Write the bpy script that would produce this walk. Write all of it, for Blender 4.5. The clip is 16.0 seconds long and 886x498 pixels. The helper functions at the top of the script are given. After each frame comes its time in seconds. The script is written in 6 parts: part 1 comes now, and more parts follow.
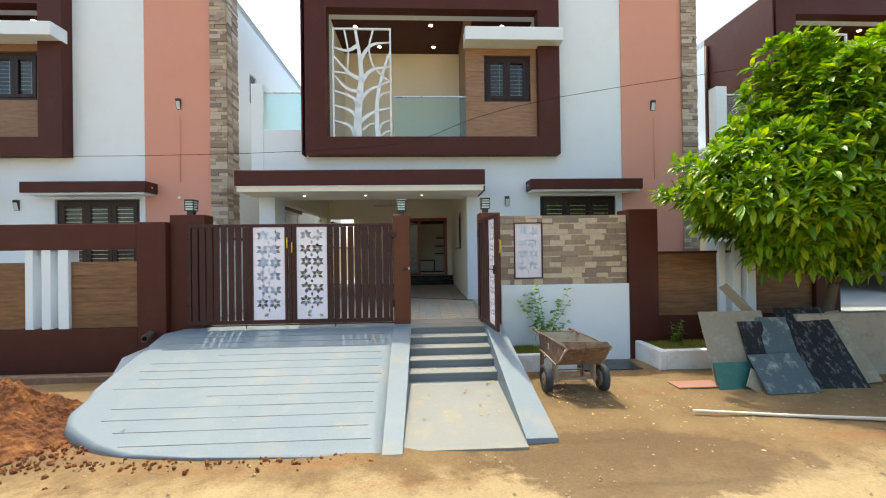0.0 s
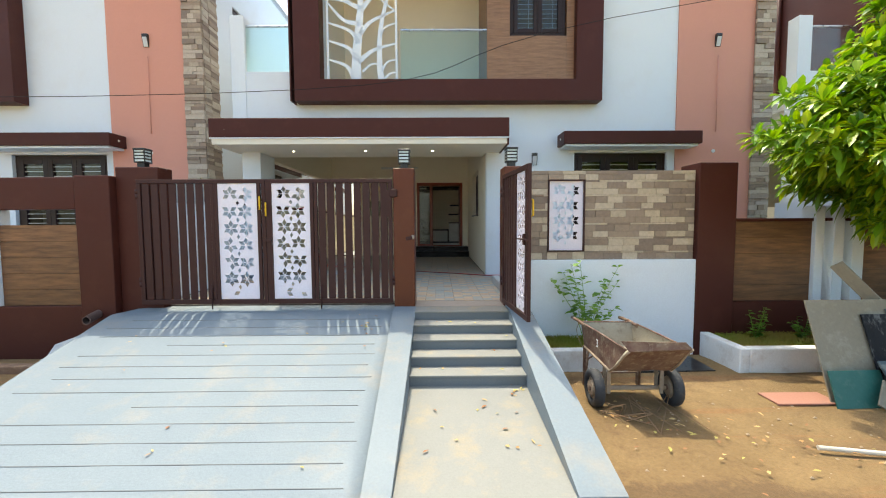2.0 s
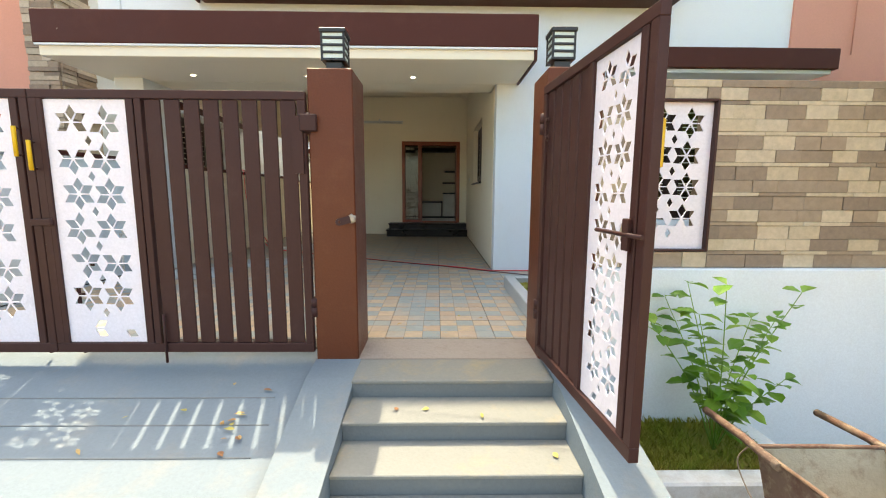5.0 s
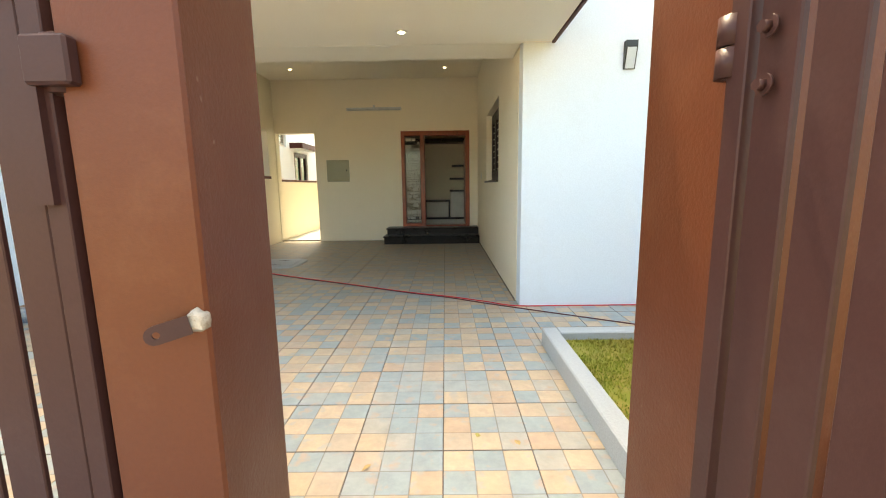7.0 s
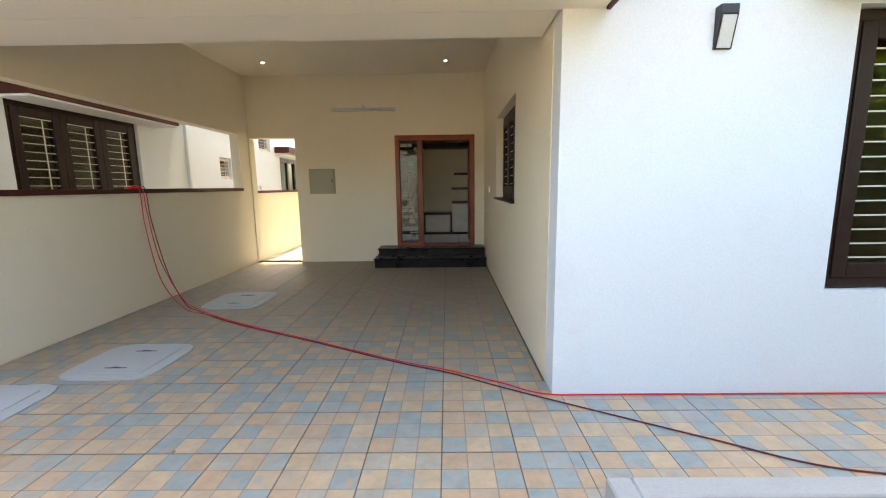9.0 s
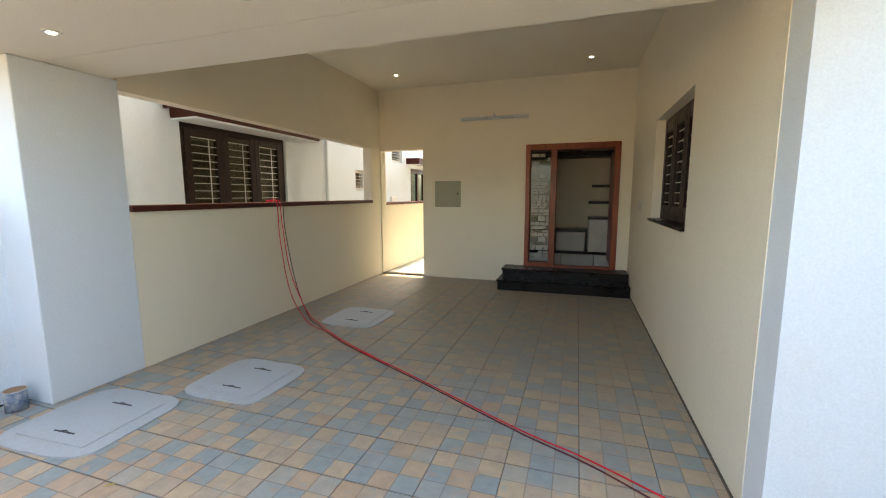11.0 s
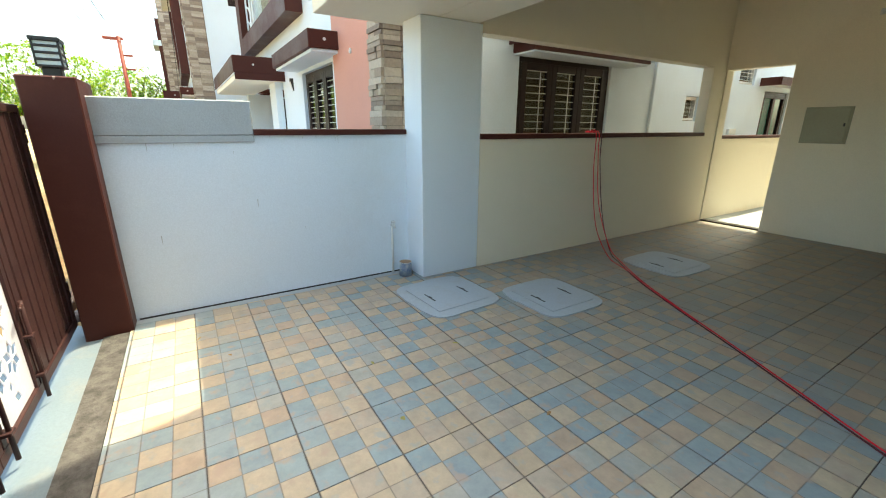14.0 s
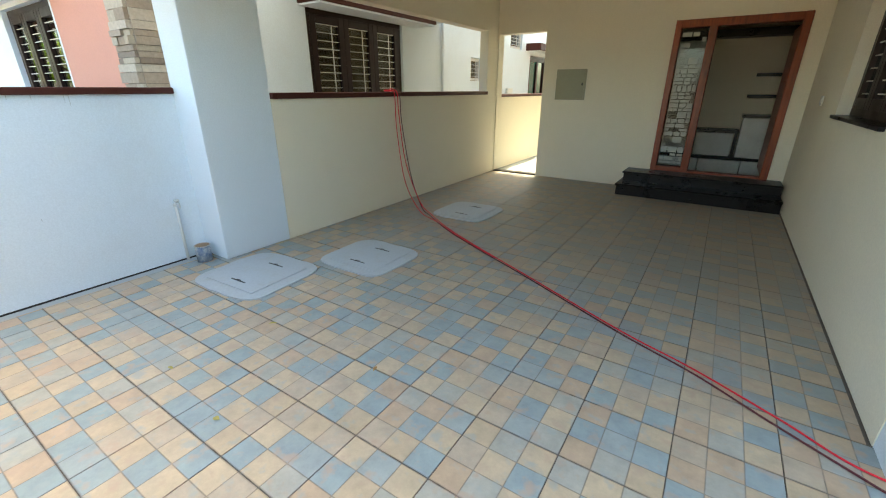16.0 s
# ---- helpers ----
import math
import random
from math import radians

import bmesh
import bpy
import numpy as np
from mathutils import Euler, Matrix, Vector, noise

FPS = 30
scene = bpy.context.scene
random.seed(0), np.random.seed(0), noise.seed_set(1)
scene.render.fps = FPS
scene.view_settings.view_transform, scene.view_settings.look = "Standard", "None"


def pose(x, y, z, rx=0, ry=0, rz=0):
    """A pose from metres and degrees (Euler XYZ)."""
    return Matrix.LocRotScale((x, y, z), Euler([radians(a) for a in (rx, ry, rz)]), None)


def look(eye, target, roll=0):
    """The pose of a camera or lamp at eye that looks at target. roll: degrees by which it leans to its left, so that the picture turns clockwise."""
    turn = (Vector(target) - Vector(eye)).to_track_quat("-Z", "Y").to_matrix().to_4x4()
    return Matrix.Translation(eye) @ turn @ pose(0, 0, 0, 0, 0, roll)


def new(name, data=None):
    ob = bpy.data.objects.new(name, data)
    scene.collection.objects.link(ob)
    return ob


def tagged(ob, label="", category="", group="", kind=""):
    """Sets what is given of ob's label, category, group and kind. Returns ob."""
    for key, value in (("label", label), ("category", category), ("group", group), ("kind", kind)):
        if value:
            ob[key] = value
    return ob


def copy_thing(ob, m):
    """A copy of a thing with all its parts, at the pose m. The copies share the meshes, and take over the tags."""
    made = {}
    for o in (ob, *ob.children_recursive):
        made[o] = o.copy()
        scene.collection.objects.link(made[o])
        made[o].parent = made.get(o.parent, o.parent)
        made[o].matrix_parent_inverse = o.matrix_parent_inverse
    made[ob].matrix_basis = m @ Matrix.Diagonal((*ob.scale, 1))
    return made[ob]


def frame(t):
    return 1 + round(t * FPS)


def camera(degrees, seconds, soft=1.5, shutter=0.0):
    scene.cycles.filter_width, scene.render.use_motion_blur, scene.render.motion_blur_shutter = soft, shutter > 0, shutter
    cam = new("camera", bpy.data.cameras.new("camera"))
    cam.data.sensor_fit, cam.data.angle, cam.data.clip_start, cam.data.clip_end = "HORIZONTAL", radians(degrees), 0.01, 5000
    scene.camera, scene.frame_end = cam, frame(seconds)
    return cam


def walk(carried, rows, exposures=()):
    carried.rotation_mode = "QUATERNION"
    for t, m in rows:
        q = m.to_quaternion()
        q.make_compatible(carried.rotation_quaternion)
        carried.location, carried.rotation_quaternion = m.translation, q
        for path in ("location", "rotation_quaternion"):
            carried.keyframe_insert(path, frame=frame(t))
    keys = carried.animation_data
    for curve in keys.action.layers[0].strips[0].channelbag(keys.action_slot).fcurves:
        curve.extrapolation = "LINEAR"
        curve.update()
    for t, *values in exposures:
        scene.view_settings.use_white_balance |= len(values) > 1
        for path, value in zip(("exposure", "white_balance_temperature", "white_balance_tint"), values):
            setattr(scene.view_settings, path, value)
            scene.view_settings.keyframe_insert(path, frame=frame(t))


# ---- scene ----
cam = camera(94.6, 16.0, 1.1)
PATH = [
    (0, (-0.056, -6.765, 1.187), (0.039, -4.767, 1.197), -0.8),
    (0.5, (-0.034, -6.589, 1.149), (0.04, -4.592, 1.095), -0.8),
    (1, (0.041, -6.228, 1.139), (0.088, -4.231, 1.056), -0.6),
    (1.5, (0.034, -5.785, 1.108), (0.065, -3.788, 1.002), -0.5),
    (2, (0.036, -5.327, 1.098), (0.055, -3.331, 0.968), -0.3),
    (2.5, (0.094, -4.844, 1.077), (0.106, -2.850, 0.925), -0.0),
    (3, (0.079, -4.380, 1.030), (0.095, -2.388, 0.851), -0.0),
    (3.5, (0.084, -3.940, 1.001), (0.110, -1.951, 0.793), 0.0),
    (4, (0.122, -3.505, 0.980), (0.159, -1.518, 0.760), 0.5),
    (6.5, (0.293, -1.234, 1.215), (0.295, 0.739, 0.887), -0.7),
    (7, (0.273, -0.919, 1.21), (0.259, 1.057, 0.905), -0.8),
    (7.5, (0.24, -0.616, 1.266), (0.231, 1.36, 0.955), -0.8),
    (8, (0.271, -0.286, 1.354), (0.262, 1.689, 1.037), -0.8),
    (10.3, (0.3, 0.95, 1.529), (0.109, 2.922, 1.256), -0.2),
    (10.5, (0.266, 0.974, 1.547), (-0.021, 2.934, 1.274), -0.2),
    (11, (0.182, 1.072, 1.548), (-0.435, 2.957, 1.288), -0.1),
    (11.5, (0.17, 1.043, 1.56), (-0.838, 2.752, 1.307), -0.1),
    (12, (0.135, 0.993, 1.578), (-1.191, 2.466, 1.31), 0.1),
    (12.5, (0.137, 0.946, 1.568), (-1.411, 2.18, 1.288), 0.2),
    (13, (0.108, 0.911, 1.611), (-1.545, 1.981, 1.259), 0.5),
    (13.5, (0.097, 0.92, 1.571), (-1.575, 1.92, 1.118), 0.4),
    (14, (0.088, 0.935, 1.531), (-1.543, 1.943, 0.96), 0.2),
    (14.5, (0.084, 0.947, 1.515), (-1.47, 2.023, 0.862), 0.2),
    (15, (0.106, 0.983, 1.508), (-1.329, 2.191, 0.815), 0.1),
    (15.5, (0.124, 1.019, 1.486), (-1.129, 2.407, 0.775), -0.1),
    (16, (0.152, 1.046, 1.501), (-0.871, 2.603, 0.772), 0.1),
]
EXPOSURES = [(0, 1.5, 7200, 2), (2.5, 1.75, 7250, 3), (4.1, 1.86, 7400, 4), (6.5, 2.88, 9600, 2), (8.0, 3.0, 8100, 8), (10.5, 2.84, 8500, 10), (11.5, 2.98, 7700, 4), (12.2, 2.78, 7500, 0), (13.5, 2.36, 7500, -5), (14.5, 2.42, 7500, -4), (16, 2.8, 7500, -2)]
walk(cam, [(t, look(e, g, r)) for t, e, g, r in PATH], EXPOSURES)

# ---- light ----
world = bpy.data.worlds.new("sky")
scene.world = world
world.use_nodes = True
wn = world.node_tree.nodes
sky = wn.new("ShaderNodeTexSky")
sky.sky_type = 'NISHITA'
sky.sun_disc = False
LIGHT = Vector((0.11, -0.42, -1.0)).normalized()   # the way the sunlight travels
sky.sun_elevation = math.asin(-LIGHT.z)
sky.sun_rotation = math.atan2(-LIGHT.x, -LIGHT.y)
sky.dust_density = 3.5
sky.air_density = 1.0
wn["Background"].inputs[1].default_value = 0.15
world.node_tree.links.new(sky.outputs[0], wn["Background"].inputs[0])
sun = new("sun", bpy.data.lights.new("sun", 'SUN'))
sun.data.energy, sun.data.angle, sun.data.color = 1.55, radians(0.6), (1.0, 0.93, 0.82)
sun.matrix_world = look((0, 0, 30), Vector((0, 0, 30)) + LIGHT)


# ---- helpers of this scene ----
def box(bm, x0, x1, y0, y1, z0, z1, b=0.0):
    vs = [bm.verts.new(p) for p in ((x0, y0, z0), (x1, y0, z0), (x1, y1, z0), (x0, y1, z0),
                                    (x0, y0, z1), (x1, y0, z1), (x1, y1, z1), (x0, y1, z1))]
    fs = [bm.faces.new([vs[i] for i in f]) for f in
          ((3, 2, 1, 0), (4, 5, 6, 7), (0, 1, 5, 4), (1, 2, 6, 5), (2, 3, 7, 6), (3, 0, 4, 7))]
    if b:
        es = list({e for f in fs for e in f.edges})
        bmesh.ops.bevel(bm, geom=es, offset=b, segments=1, affect='EDGES')
    return bm


def boxes(*rows, b=0.0):
    bm = bmesh.new()
    for r in rows:
        box(bm, *r, b=b)
    return bm


def prism(bm, pts, axis, a0, a1):
    """Extrude a closed outline: along x the points are (y, z), along y (x, z), along z (x, y)."""
    def at(p, a):
        return {"x": (a, p[0], p[1]), "y": (p[0], a, p[1]), "z": (p[0], p[1], a)}[axis]
    lo = [bm.verts.new(at(p, a0)) for p in pts]
    hi = [bm.verts.new(at(p, a1)) for p in pts]
    n = len(pts)
    bm.faces.new(lo[::-1])
    bm.faces.new(hi)
    for i in range(n):
        bm.faces.new((lo[i], lo[(i + 1) % n], hi[(i + 1) % n], hi[i]))
    bmesh.ops.recalc_face_normals(bm, faces=bm.faces)
    return bm


def tube(bm, pts, r, n=8, taper=None):
    pts = [Vector(p) for p in pts]
    rings = []
    side = None
    for i, p in enumerate(pts):
        d = (pts[min(i + 1, len(pts) - 1)] - pts[max(i - 1, 0)]).normalized()
        if side is None:
            side = d.orthogonal().normalized()
        side = (side - d * side.dot(d)).normalized()
        up = d.cross(side)
        k = r if taper is None else r + (taper - r) * i / (len(pts) - 1)
        rings.append([bm.verts.new(p + k * (math.cos(a) * side + math.sin(a) * up))
                      for a in (2 * math.pi * j / n for j in range(n))])
    for a, c in zip(rings, rings[1:]):
        for j in range(n):
            f = bm.faces.new((a[j], a[(j + 1) % n], c[(j + 1) % n], c[j]))
            f.smooth = True
    bm.faces.new(rings[0][::-1])
    bm.faces.new(rings[-1])
    return bm


def disc(bm, c, axis, r, h, n=24, r2=None):
    """A cylinder of length h from the point c along the unit axis."""
    c, axis = Vector(c), Vector(axis).normalized()
    return tube(bm, [c, c + axis * h], r, n, r2)


def curve_points(pts, n=12):
    """Catmull-Rom through the points."""
    pts = [Vector(p) for p in pts]
    ext = [2 * pts[0] - pts[1]] + pts + [2 * pts[-1] - pts[-2]]
    out = []
    for i in range(len(pts) - 1):
        a, b2, c, d = ext[i:i + 4]
        for k in range(n):
            t = k / n
            out.append(0.5 * ((2 * b2) + (c - a) * t + (2 * a - 5 * b2 + 4 * c - d) * t * t + (3 * b2 - a - 3 * c + d) * t ** 3))
    return out + [pts[-1]]


def thing(name, loc, label, category, group=""):
    ob = new(name)
    ob.empty_display_size = 0.1
    ob.location = loc
    return tagged(ob, label, category, group)


def part(name, bm, material, parent=None, label="", m=None, kind="", category=""):
    """Link a bmesh, in world coordinates, as one mesh object under its thing or part."""
    if m is not None:
        bm.transform(m)
    me = bpy.data.meshes.new(name)
    bm.to_mesh(me)
    bm.free()
    me.materials.append(material)
    ob = new(name, me)
    if parent is not None:
        ob.parent = parent
        top = parent
        while top.parent:
            top = top.parent
        if parent is top:
            ob.matrix_parent_inverse = Matrix.Translation(-Vector(top.location))
    return tagged(ob, label, category, "", kind)


def structure(name, bm, material, label, category):
    return part(name, bm, material, None, label, None, "structure", category)


def panel_cells(a0, a1, z0, z1, holes):
    """Cells of a rectangle that lie outside the holes, as (a0, a1, z0, z1)."""
    xs = sorted({a0, a1, *[v for h in holes for v in h[:2] if a0 < v < a1]})
    cells = []
    for p, q in zip(xs, xs[1:]):
        gaps = sorted(h[2:] for h in holes if h[0] < (p + q) / 2 < h[1])
        z = z0
        for g0, g1 in gaps:
            if g0 > z + 1e-4:
                cells.append((p, q, z, g0))
            z = max(z, g1)
        if z < z1 - 1e-4:
            cells.append((p, q, z, z1))
    return cells


def pierced(put, a0, a1, z0, z1, holes):
    """A slab with openings as one closed mesh. put(a, d, z) gives a corner, d being 0 in front and 1 at the back."""
    xs_ = sorted({a0, a1, *[v for h in holes for v in h[:2] if a0 < v < a1]})
    zs_ = sorted({z0, z1, *[v for h in holes for v in h[2:] if z0 < v < z1]})
    solid = {(i, j) for i in range(len(xs_) - 1) for j in range(len(zs_) - 1)
             if not any(h[0] < (xs_[i] + xs_[i + 1]) / 2 < h[1] and h[2] < (zs_[j] + zs_[j + 1]) / 2 < h[3] for h in holes)}
    bm, vs = bmesh.new(), {}

    def v(i, j, d):
        if (i, j, d) not in vs:
            vs[i, j, d] = bm.verts.new(put(xs_[i], d, zs_[j]))
        return vs[i, j, d]
    for i, j in solid:
        for d in (0, 1):
            bm.faces.new((v(i, j, d), v(i + 1, j, d), v(i + 1, j + 1, d), v(i, j + 1, d)))
        for di, dj, p, q in ((-1, 0, (i, j), (i, j + 1)), (1, 0, (i + 1, j), (i + 1, j + 1)), (0, -1, (i, j), (i + 1, j)), (0, 1, (i, j + 1), (i + 1, j + 1))):
            if (i + di, j + dj) not in solid:
                bm.faces.new((v(*p, 0), v(*q, 0), v(*q, 1), v(*p, 1)))
    bmesh.ops.recalc_face_normals(bm, faces=bm.faces)
    return bm


def wall_y(y0, y1, a0, a1, z0, z1, holes=()):
    """A wall along x with openings (x0, x1, z0, z1)."""
    return pierced(lambda a, d, z: (a, (y0, y1)[d], z), a0, a1, z0, z1, holes)


def wall_x(x0, x1, a0, a1, z0, z1, holes=()):
    """A wall along y with openings (y0, y1, z0, z1)."""
    return pierced(lambda a, d, z: ((x0, x1)[d], a, z), a0, a1, z0, z1, holes)


def outline_mesh(name, loops, depth):
    """A flat sheet in the xz plane with holes: the first loop is its edge, the others are cut out."""
    cu = bpy.data.curves.new(name, 'CURVE')
    cu.dimensions, cu.fill_mode, cu.extrude = '2D', 'BOTH', depth / 2
    for loop in loops:
        sp = cu.splines.new('POLY')
        sp.points.add(len(loop) - 1)
        for p, q in zip(sp.points, loop):
            p.co = (q[0], q[1], 0, 1)
        sp.use_cyclic_u = True
    ob = new(name, cu)
    dg = bpy.context.evaluated_depsgraph_get()
    me = bpy.data.meshes.new_from_object(ob.evaluated_get(dg))
    bm = bmesh.new()
    bm.from_mesh(me)
    bm.transform(Matrix.Rotation(radians(90), 4, 'X'))
    bpy.data.objects.remove(ob)
    bpy.data.curves.remove(cu)
    bpy.data.meshes.remove(me)
    return bm


# ---- materials ----
def nodes_of(name):
    m = bpy.data.materials.new(name)
    m.use_nodes = True
    t = m.node_tree
    return m, t.nodes, t.links, t.nodes["Principled BSDF"]


def mixed(n, l, fac, a, b, mode='MIX'):
    mx = n.new("ShaderNodeMix")
    mx.data_type, mx.blend_type = 'RGBA', mode
    for sock, v in ((mx.inputs[0], fac), (mx.inputs[6], a), (mx.inputs[7], b)):
        if isinstance(v, bpy.types.NodeSocket):
            l.new(v, sock)
        elif isinstance(v, (int, float)):
            sock.default_value = v
        else:
            sock.default_value = (*v, 1)
    return mx.outputs[2]


def noise_node(n, l, scale, detail=4, rough=0.6, stretch=None, coord="Object"):
    tc = n.new("ShaderNodeTexCoord")
    nz = n.new("ShaderNodeTexNoise")
    nz.inputs["Scale"].default_value, nz.inputs["Detail"].default_value = scale, detail
    nz.inputs["Roughness"].default_value = rough
    if stretch:
        mp = n.new("ShaderNodeMapping")
        mp.inputs["Scale"].default_value = stretch
        l.new(tc.outputs[coord], mp.inputs[0])
        l.new(mp.outputs[0], nz.inputs[0])
    else:
        l.new(tc.outputs[coord], nz.inputs[0])
    return nz


def ramp_node(n, l, src, lo, hi, c0=(0, 0, 0), c1=(1, 1, 1)):
    r = n.new("ShaderNodeValToRGB")
    r.color_ramp.elements[0].position, r.color_ramp.elements[1].position = lo, hi
    r.color_ramp.elements[0].color, r.color_ramp.elements[1].color = (*c0, 1), (*c1, 1)
    l.new(src, r.inputs[0])
    return r.outputs[0]


def surface(name, color, rough=0.6, dirt=(0.25, 0.2, 0.15), amount=0.25, big=1.2, fine=60, bump=0.15, metal=0.0, spec=0.5, second=None, dist=0.01, stretch=None, vary=0.0, chips=0.0):
    """A painted, plastered, cast or sanded surface: stains at one scale, grain at another, a fine relief."""
    m, n, l, p = nodes_of(name)
    a = noise_node(n, l, big, 6, 0.65, stretch)
    f = noise_node(n, l, fine, 3, 0.7, stretch)
    col = color
    if second:
        col = mixed(n, l, ramp_node(n, l, a.outputs[0], 0.4, 0.6), color, second)
    stain = ramp_node(n, l, noise_node(n, l, big * 2.7, 8, 0.7, stretch).outputs[0], 0.52, 0.78)
    k = n.new("ShaderNodeMath")
    k.operation = 'MULTIPLY'
    k.inputs[1].default_value = amount
    l.new(stain, k.inputs[0])
    col = mixed(n, l, k.outputs[0], col, dirt)
    grain = ramp_node(n, l, f.outputs[0], 0.25, 0.75, (0.86, 0.86, 0.86), (1.08, 1.08, 1.08))
    col = mixed(n, l, 0.6, col, grain, 'MULTIPLY')
    if chips:
        ch = noise_node(n, l, 9, 2, 0.4, (1, 1, 0.7))
        col = mixed(n, l, ramp_node(n, l, ch.outputs[0], chips, chips + 0.02), col, (0.42, 0.33, 0.27))
    if vary:
        oi = n.new("ShaderNodeObjectInfo")
        v = ramp_node(n, l, oi.outputs["Random"], 0, 1, (1 - vary,) * 3, (1 + vary,) * 3)
        col = mixed(n, l, 1.0, col, v, 'MULTIPLY')
    l.new(col, p.inputs["Base Color"])
    rr = ramp_node(n, l, a.outputs[0], 0.3, 0.7, (max(rough - 0.1, 0.02),) * 3, (min(rough + 0.1, 1),) * 3)
    l.new(rr, p.inputs["Roughness"])
    p.inputs["Metallic"].default_value = metal
    p.inputs["Specular IOR Level"].default_value = spec
    if bump:
        bp = n.new("ShaderNodeBump")
        bp.inputs["Strength"].default_value, bp.inputs["Distance"].default_value = bump, dist
        l.new(f.outputs[0], bp.inputs["Height"])
        l.new(bp.outputs[0], p.inputs["Normal"])
    return m


def wood(name, c0, c1, rough=0.45, stretch=(1.2, 1.2, 14), scale=3.0):
    m, n, l, p = nodes_of(name)
    a = noise_node(n, l, scale, 8, 0.65, stretch)
    b = noise_node(n, l, scale * 7, 4, 0.7, stretch)
    col = ramp_node(n, l, a.outputs[0], 0.33, 0.67, c0, c1)
    col = mixed(n, l, 0.5, col, ramp_node(n, l, b.outputs[0], 0.3, 0.7, (0.7, 0.7, 0.7), (1.15, 1.15, 1.15)), 'MULTIPLY')
    oi = n.new("ShaderNodeObjectInfo")
    col = mixed(n, l, 1.0, col, ramp_node(n, l, oi.outputs["Random"], 0, 1, (0.85, 0.85, 0.85), (1.12, 1.1, 1.08)), 'MULTIPLY')
    l.new(col, p.inputs["Base Color"])
    p.inputs["Roughness"].default_value = rough
    bp = n.new("ShaderNodeBump")
    bp.inputs["Strength"].default_value, bp.inputs["Distance"].default_value = 0.15, 0.004
    l.new(b.outputs[0], bp.inputs["Height"])
    l.new(bp.outputs[0], p.inputs["Normal"])
    return m


def pieces(name, colors, rough=0.6, island=False, bump=0.3):
    """Stone or tile pieces, each with its own colour."""
    m, n, l, p = nodes_of(name)
    if island:
        src = n.new("ShaderNodeNewGeometry").outputs["Random Per Island"]
    else:
        src = n.new("ShaderNodeObjectInfo").outputs["Random"]
    r = n.new("ShaderNodeValToRGB")
    r.color_ramp.interpolation = 'CONSTANT'
    els = r.color_ramp.elements
    while len(els) < len(colors):
        els.new(0.5)
    for i, c in enumerate(colors):
        els[i].position, els[i].color = i / len(colors), (*c, 1)
    l.new(src, r.inputs[0])
    f = noise_node(n, l, 25, 6, 0.7)
    col = mixed(n, l, 0.8, r.outputs[0], ramp_node(n, l, f.outputs[0], 0.25, 0.75, (0.72, 0.72, 0.72), (1.2, 1.2, 1.2)), 'MULTIPLY')
    l.new(col, p.inputs["Base Color"])
    p.inputs["Roughness"].default_value = rough
    bp = n.new("ShaderNodeBump")
    bp.inputs["Strength"].default_value, bp.inputs["Distance"].default_value = bump, 0.01
    l.new(f.outputs[0], bp.inputs["Height"])
    l.new(bp.outputs[0], p.inputs["Normal"])
    return m


def glass(name, color=(0.8, 0.92, 0.9), rough=0.0):
    m, n, l, p = nodes_of(name)
    p.inputs["Base Color"].default_value = (*color, 1)
    p.inputs["Roughness"].default_value = rough
    p.inputs["Transmission Weight"].default_value = 1.0
    p.inputs["IOR"].default_value = 1.45
    return m


def emitter(name, color, strength):
    m, n, l, p = nodes_of(name)
    p.inputs["Emission Color"].default_value = (*color, 1)
    p.inputs["Emission Strength"].default_value = strength
    return m


WHITE = surface("white_plaster", (0.755, 0.825, 0.88), 0.75, (0.60, 0.57, 0.51), 0.2, 0.5, 90, 0.12)
CREAM = surface("cream_plaster", (0.87, 0.80, 0.645), 0.7, (0.6, 0.54, 0.42), 0.15, 0.5, 90, 0.1)
CEIL = surface("ceiling_paint", (0.86, 0.81, 0.685), 0.75, (0.65, 0.6, 0.5), 0.1, 0.4, 90, 0.08)
PINK = surface("pink_paint", (0.66, 0.31, 0.23), 0.7, (0.5, 0.25, 0.2), 0.18, 0.6, 90, 0.12)
BROWN = surface("brown_paint", (0.072, 0.019, 0.013), 0.5, (0.14, 0.055, 0.035), 0.25, 1.0, 80, 0.12, spec=0.22, chips=0.80)
POST = surface("post_paint", (0.115, 0.031, 0.013), 0.42, (0.2, 0.08, 0.04), 0.35, 1.3, 70, 0.15, spec=0.3, chips=0.77)
METAL = surface("gate_metal", (0.054, 0.023, 0.021), 0.42, (0.10, 0.06, 0.055), 0.25, 1.5, 90, 0.05, 0.0, 0.2)
SHEET = surface("white_sheet", (0.80, 0.76, 0.84), 0.35, (0.6, 0.55, 0.55), 0.12, 2.0, 60, 0.03)
CEMENT = surface("grey_cement", (0.40, 0.43, 0.44), 0.8, (0.3, 0.28, 0.24), 0.35, 0.9, 70, 0.3)
RAMPC = surface("ramp_cement", (0.175, 0.22, 0.255), 0.7, (0.30, 0.26, 0.2), 0.6, 0.8, 50, 0.25)
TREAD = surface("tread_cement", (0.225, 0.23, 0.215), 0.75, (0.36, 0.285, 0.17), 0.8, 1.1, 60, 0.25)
# darker grey than the treads, for risers and the ramp's ridges
RISER = surface("riser_grey", (0.15, 0.17, 0.18), 0.6, (0.3, 0.27, 0.22), 0.3, 1.4, 60, 0.2)
PLANTER = surface("planter_plaster", (0.78, 0.80, 0.80), 0.8, (0.34, 0.24, 0.14), 0.55, 1.3, 60, 0.3)
BLACK = surface("black_metal", (0.015, 0.015, 0.016), 0.35, (0.08, 0.07, 0.06), 0.2, 4, 80, 0.05)
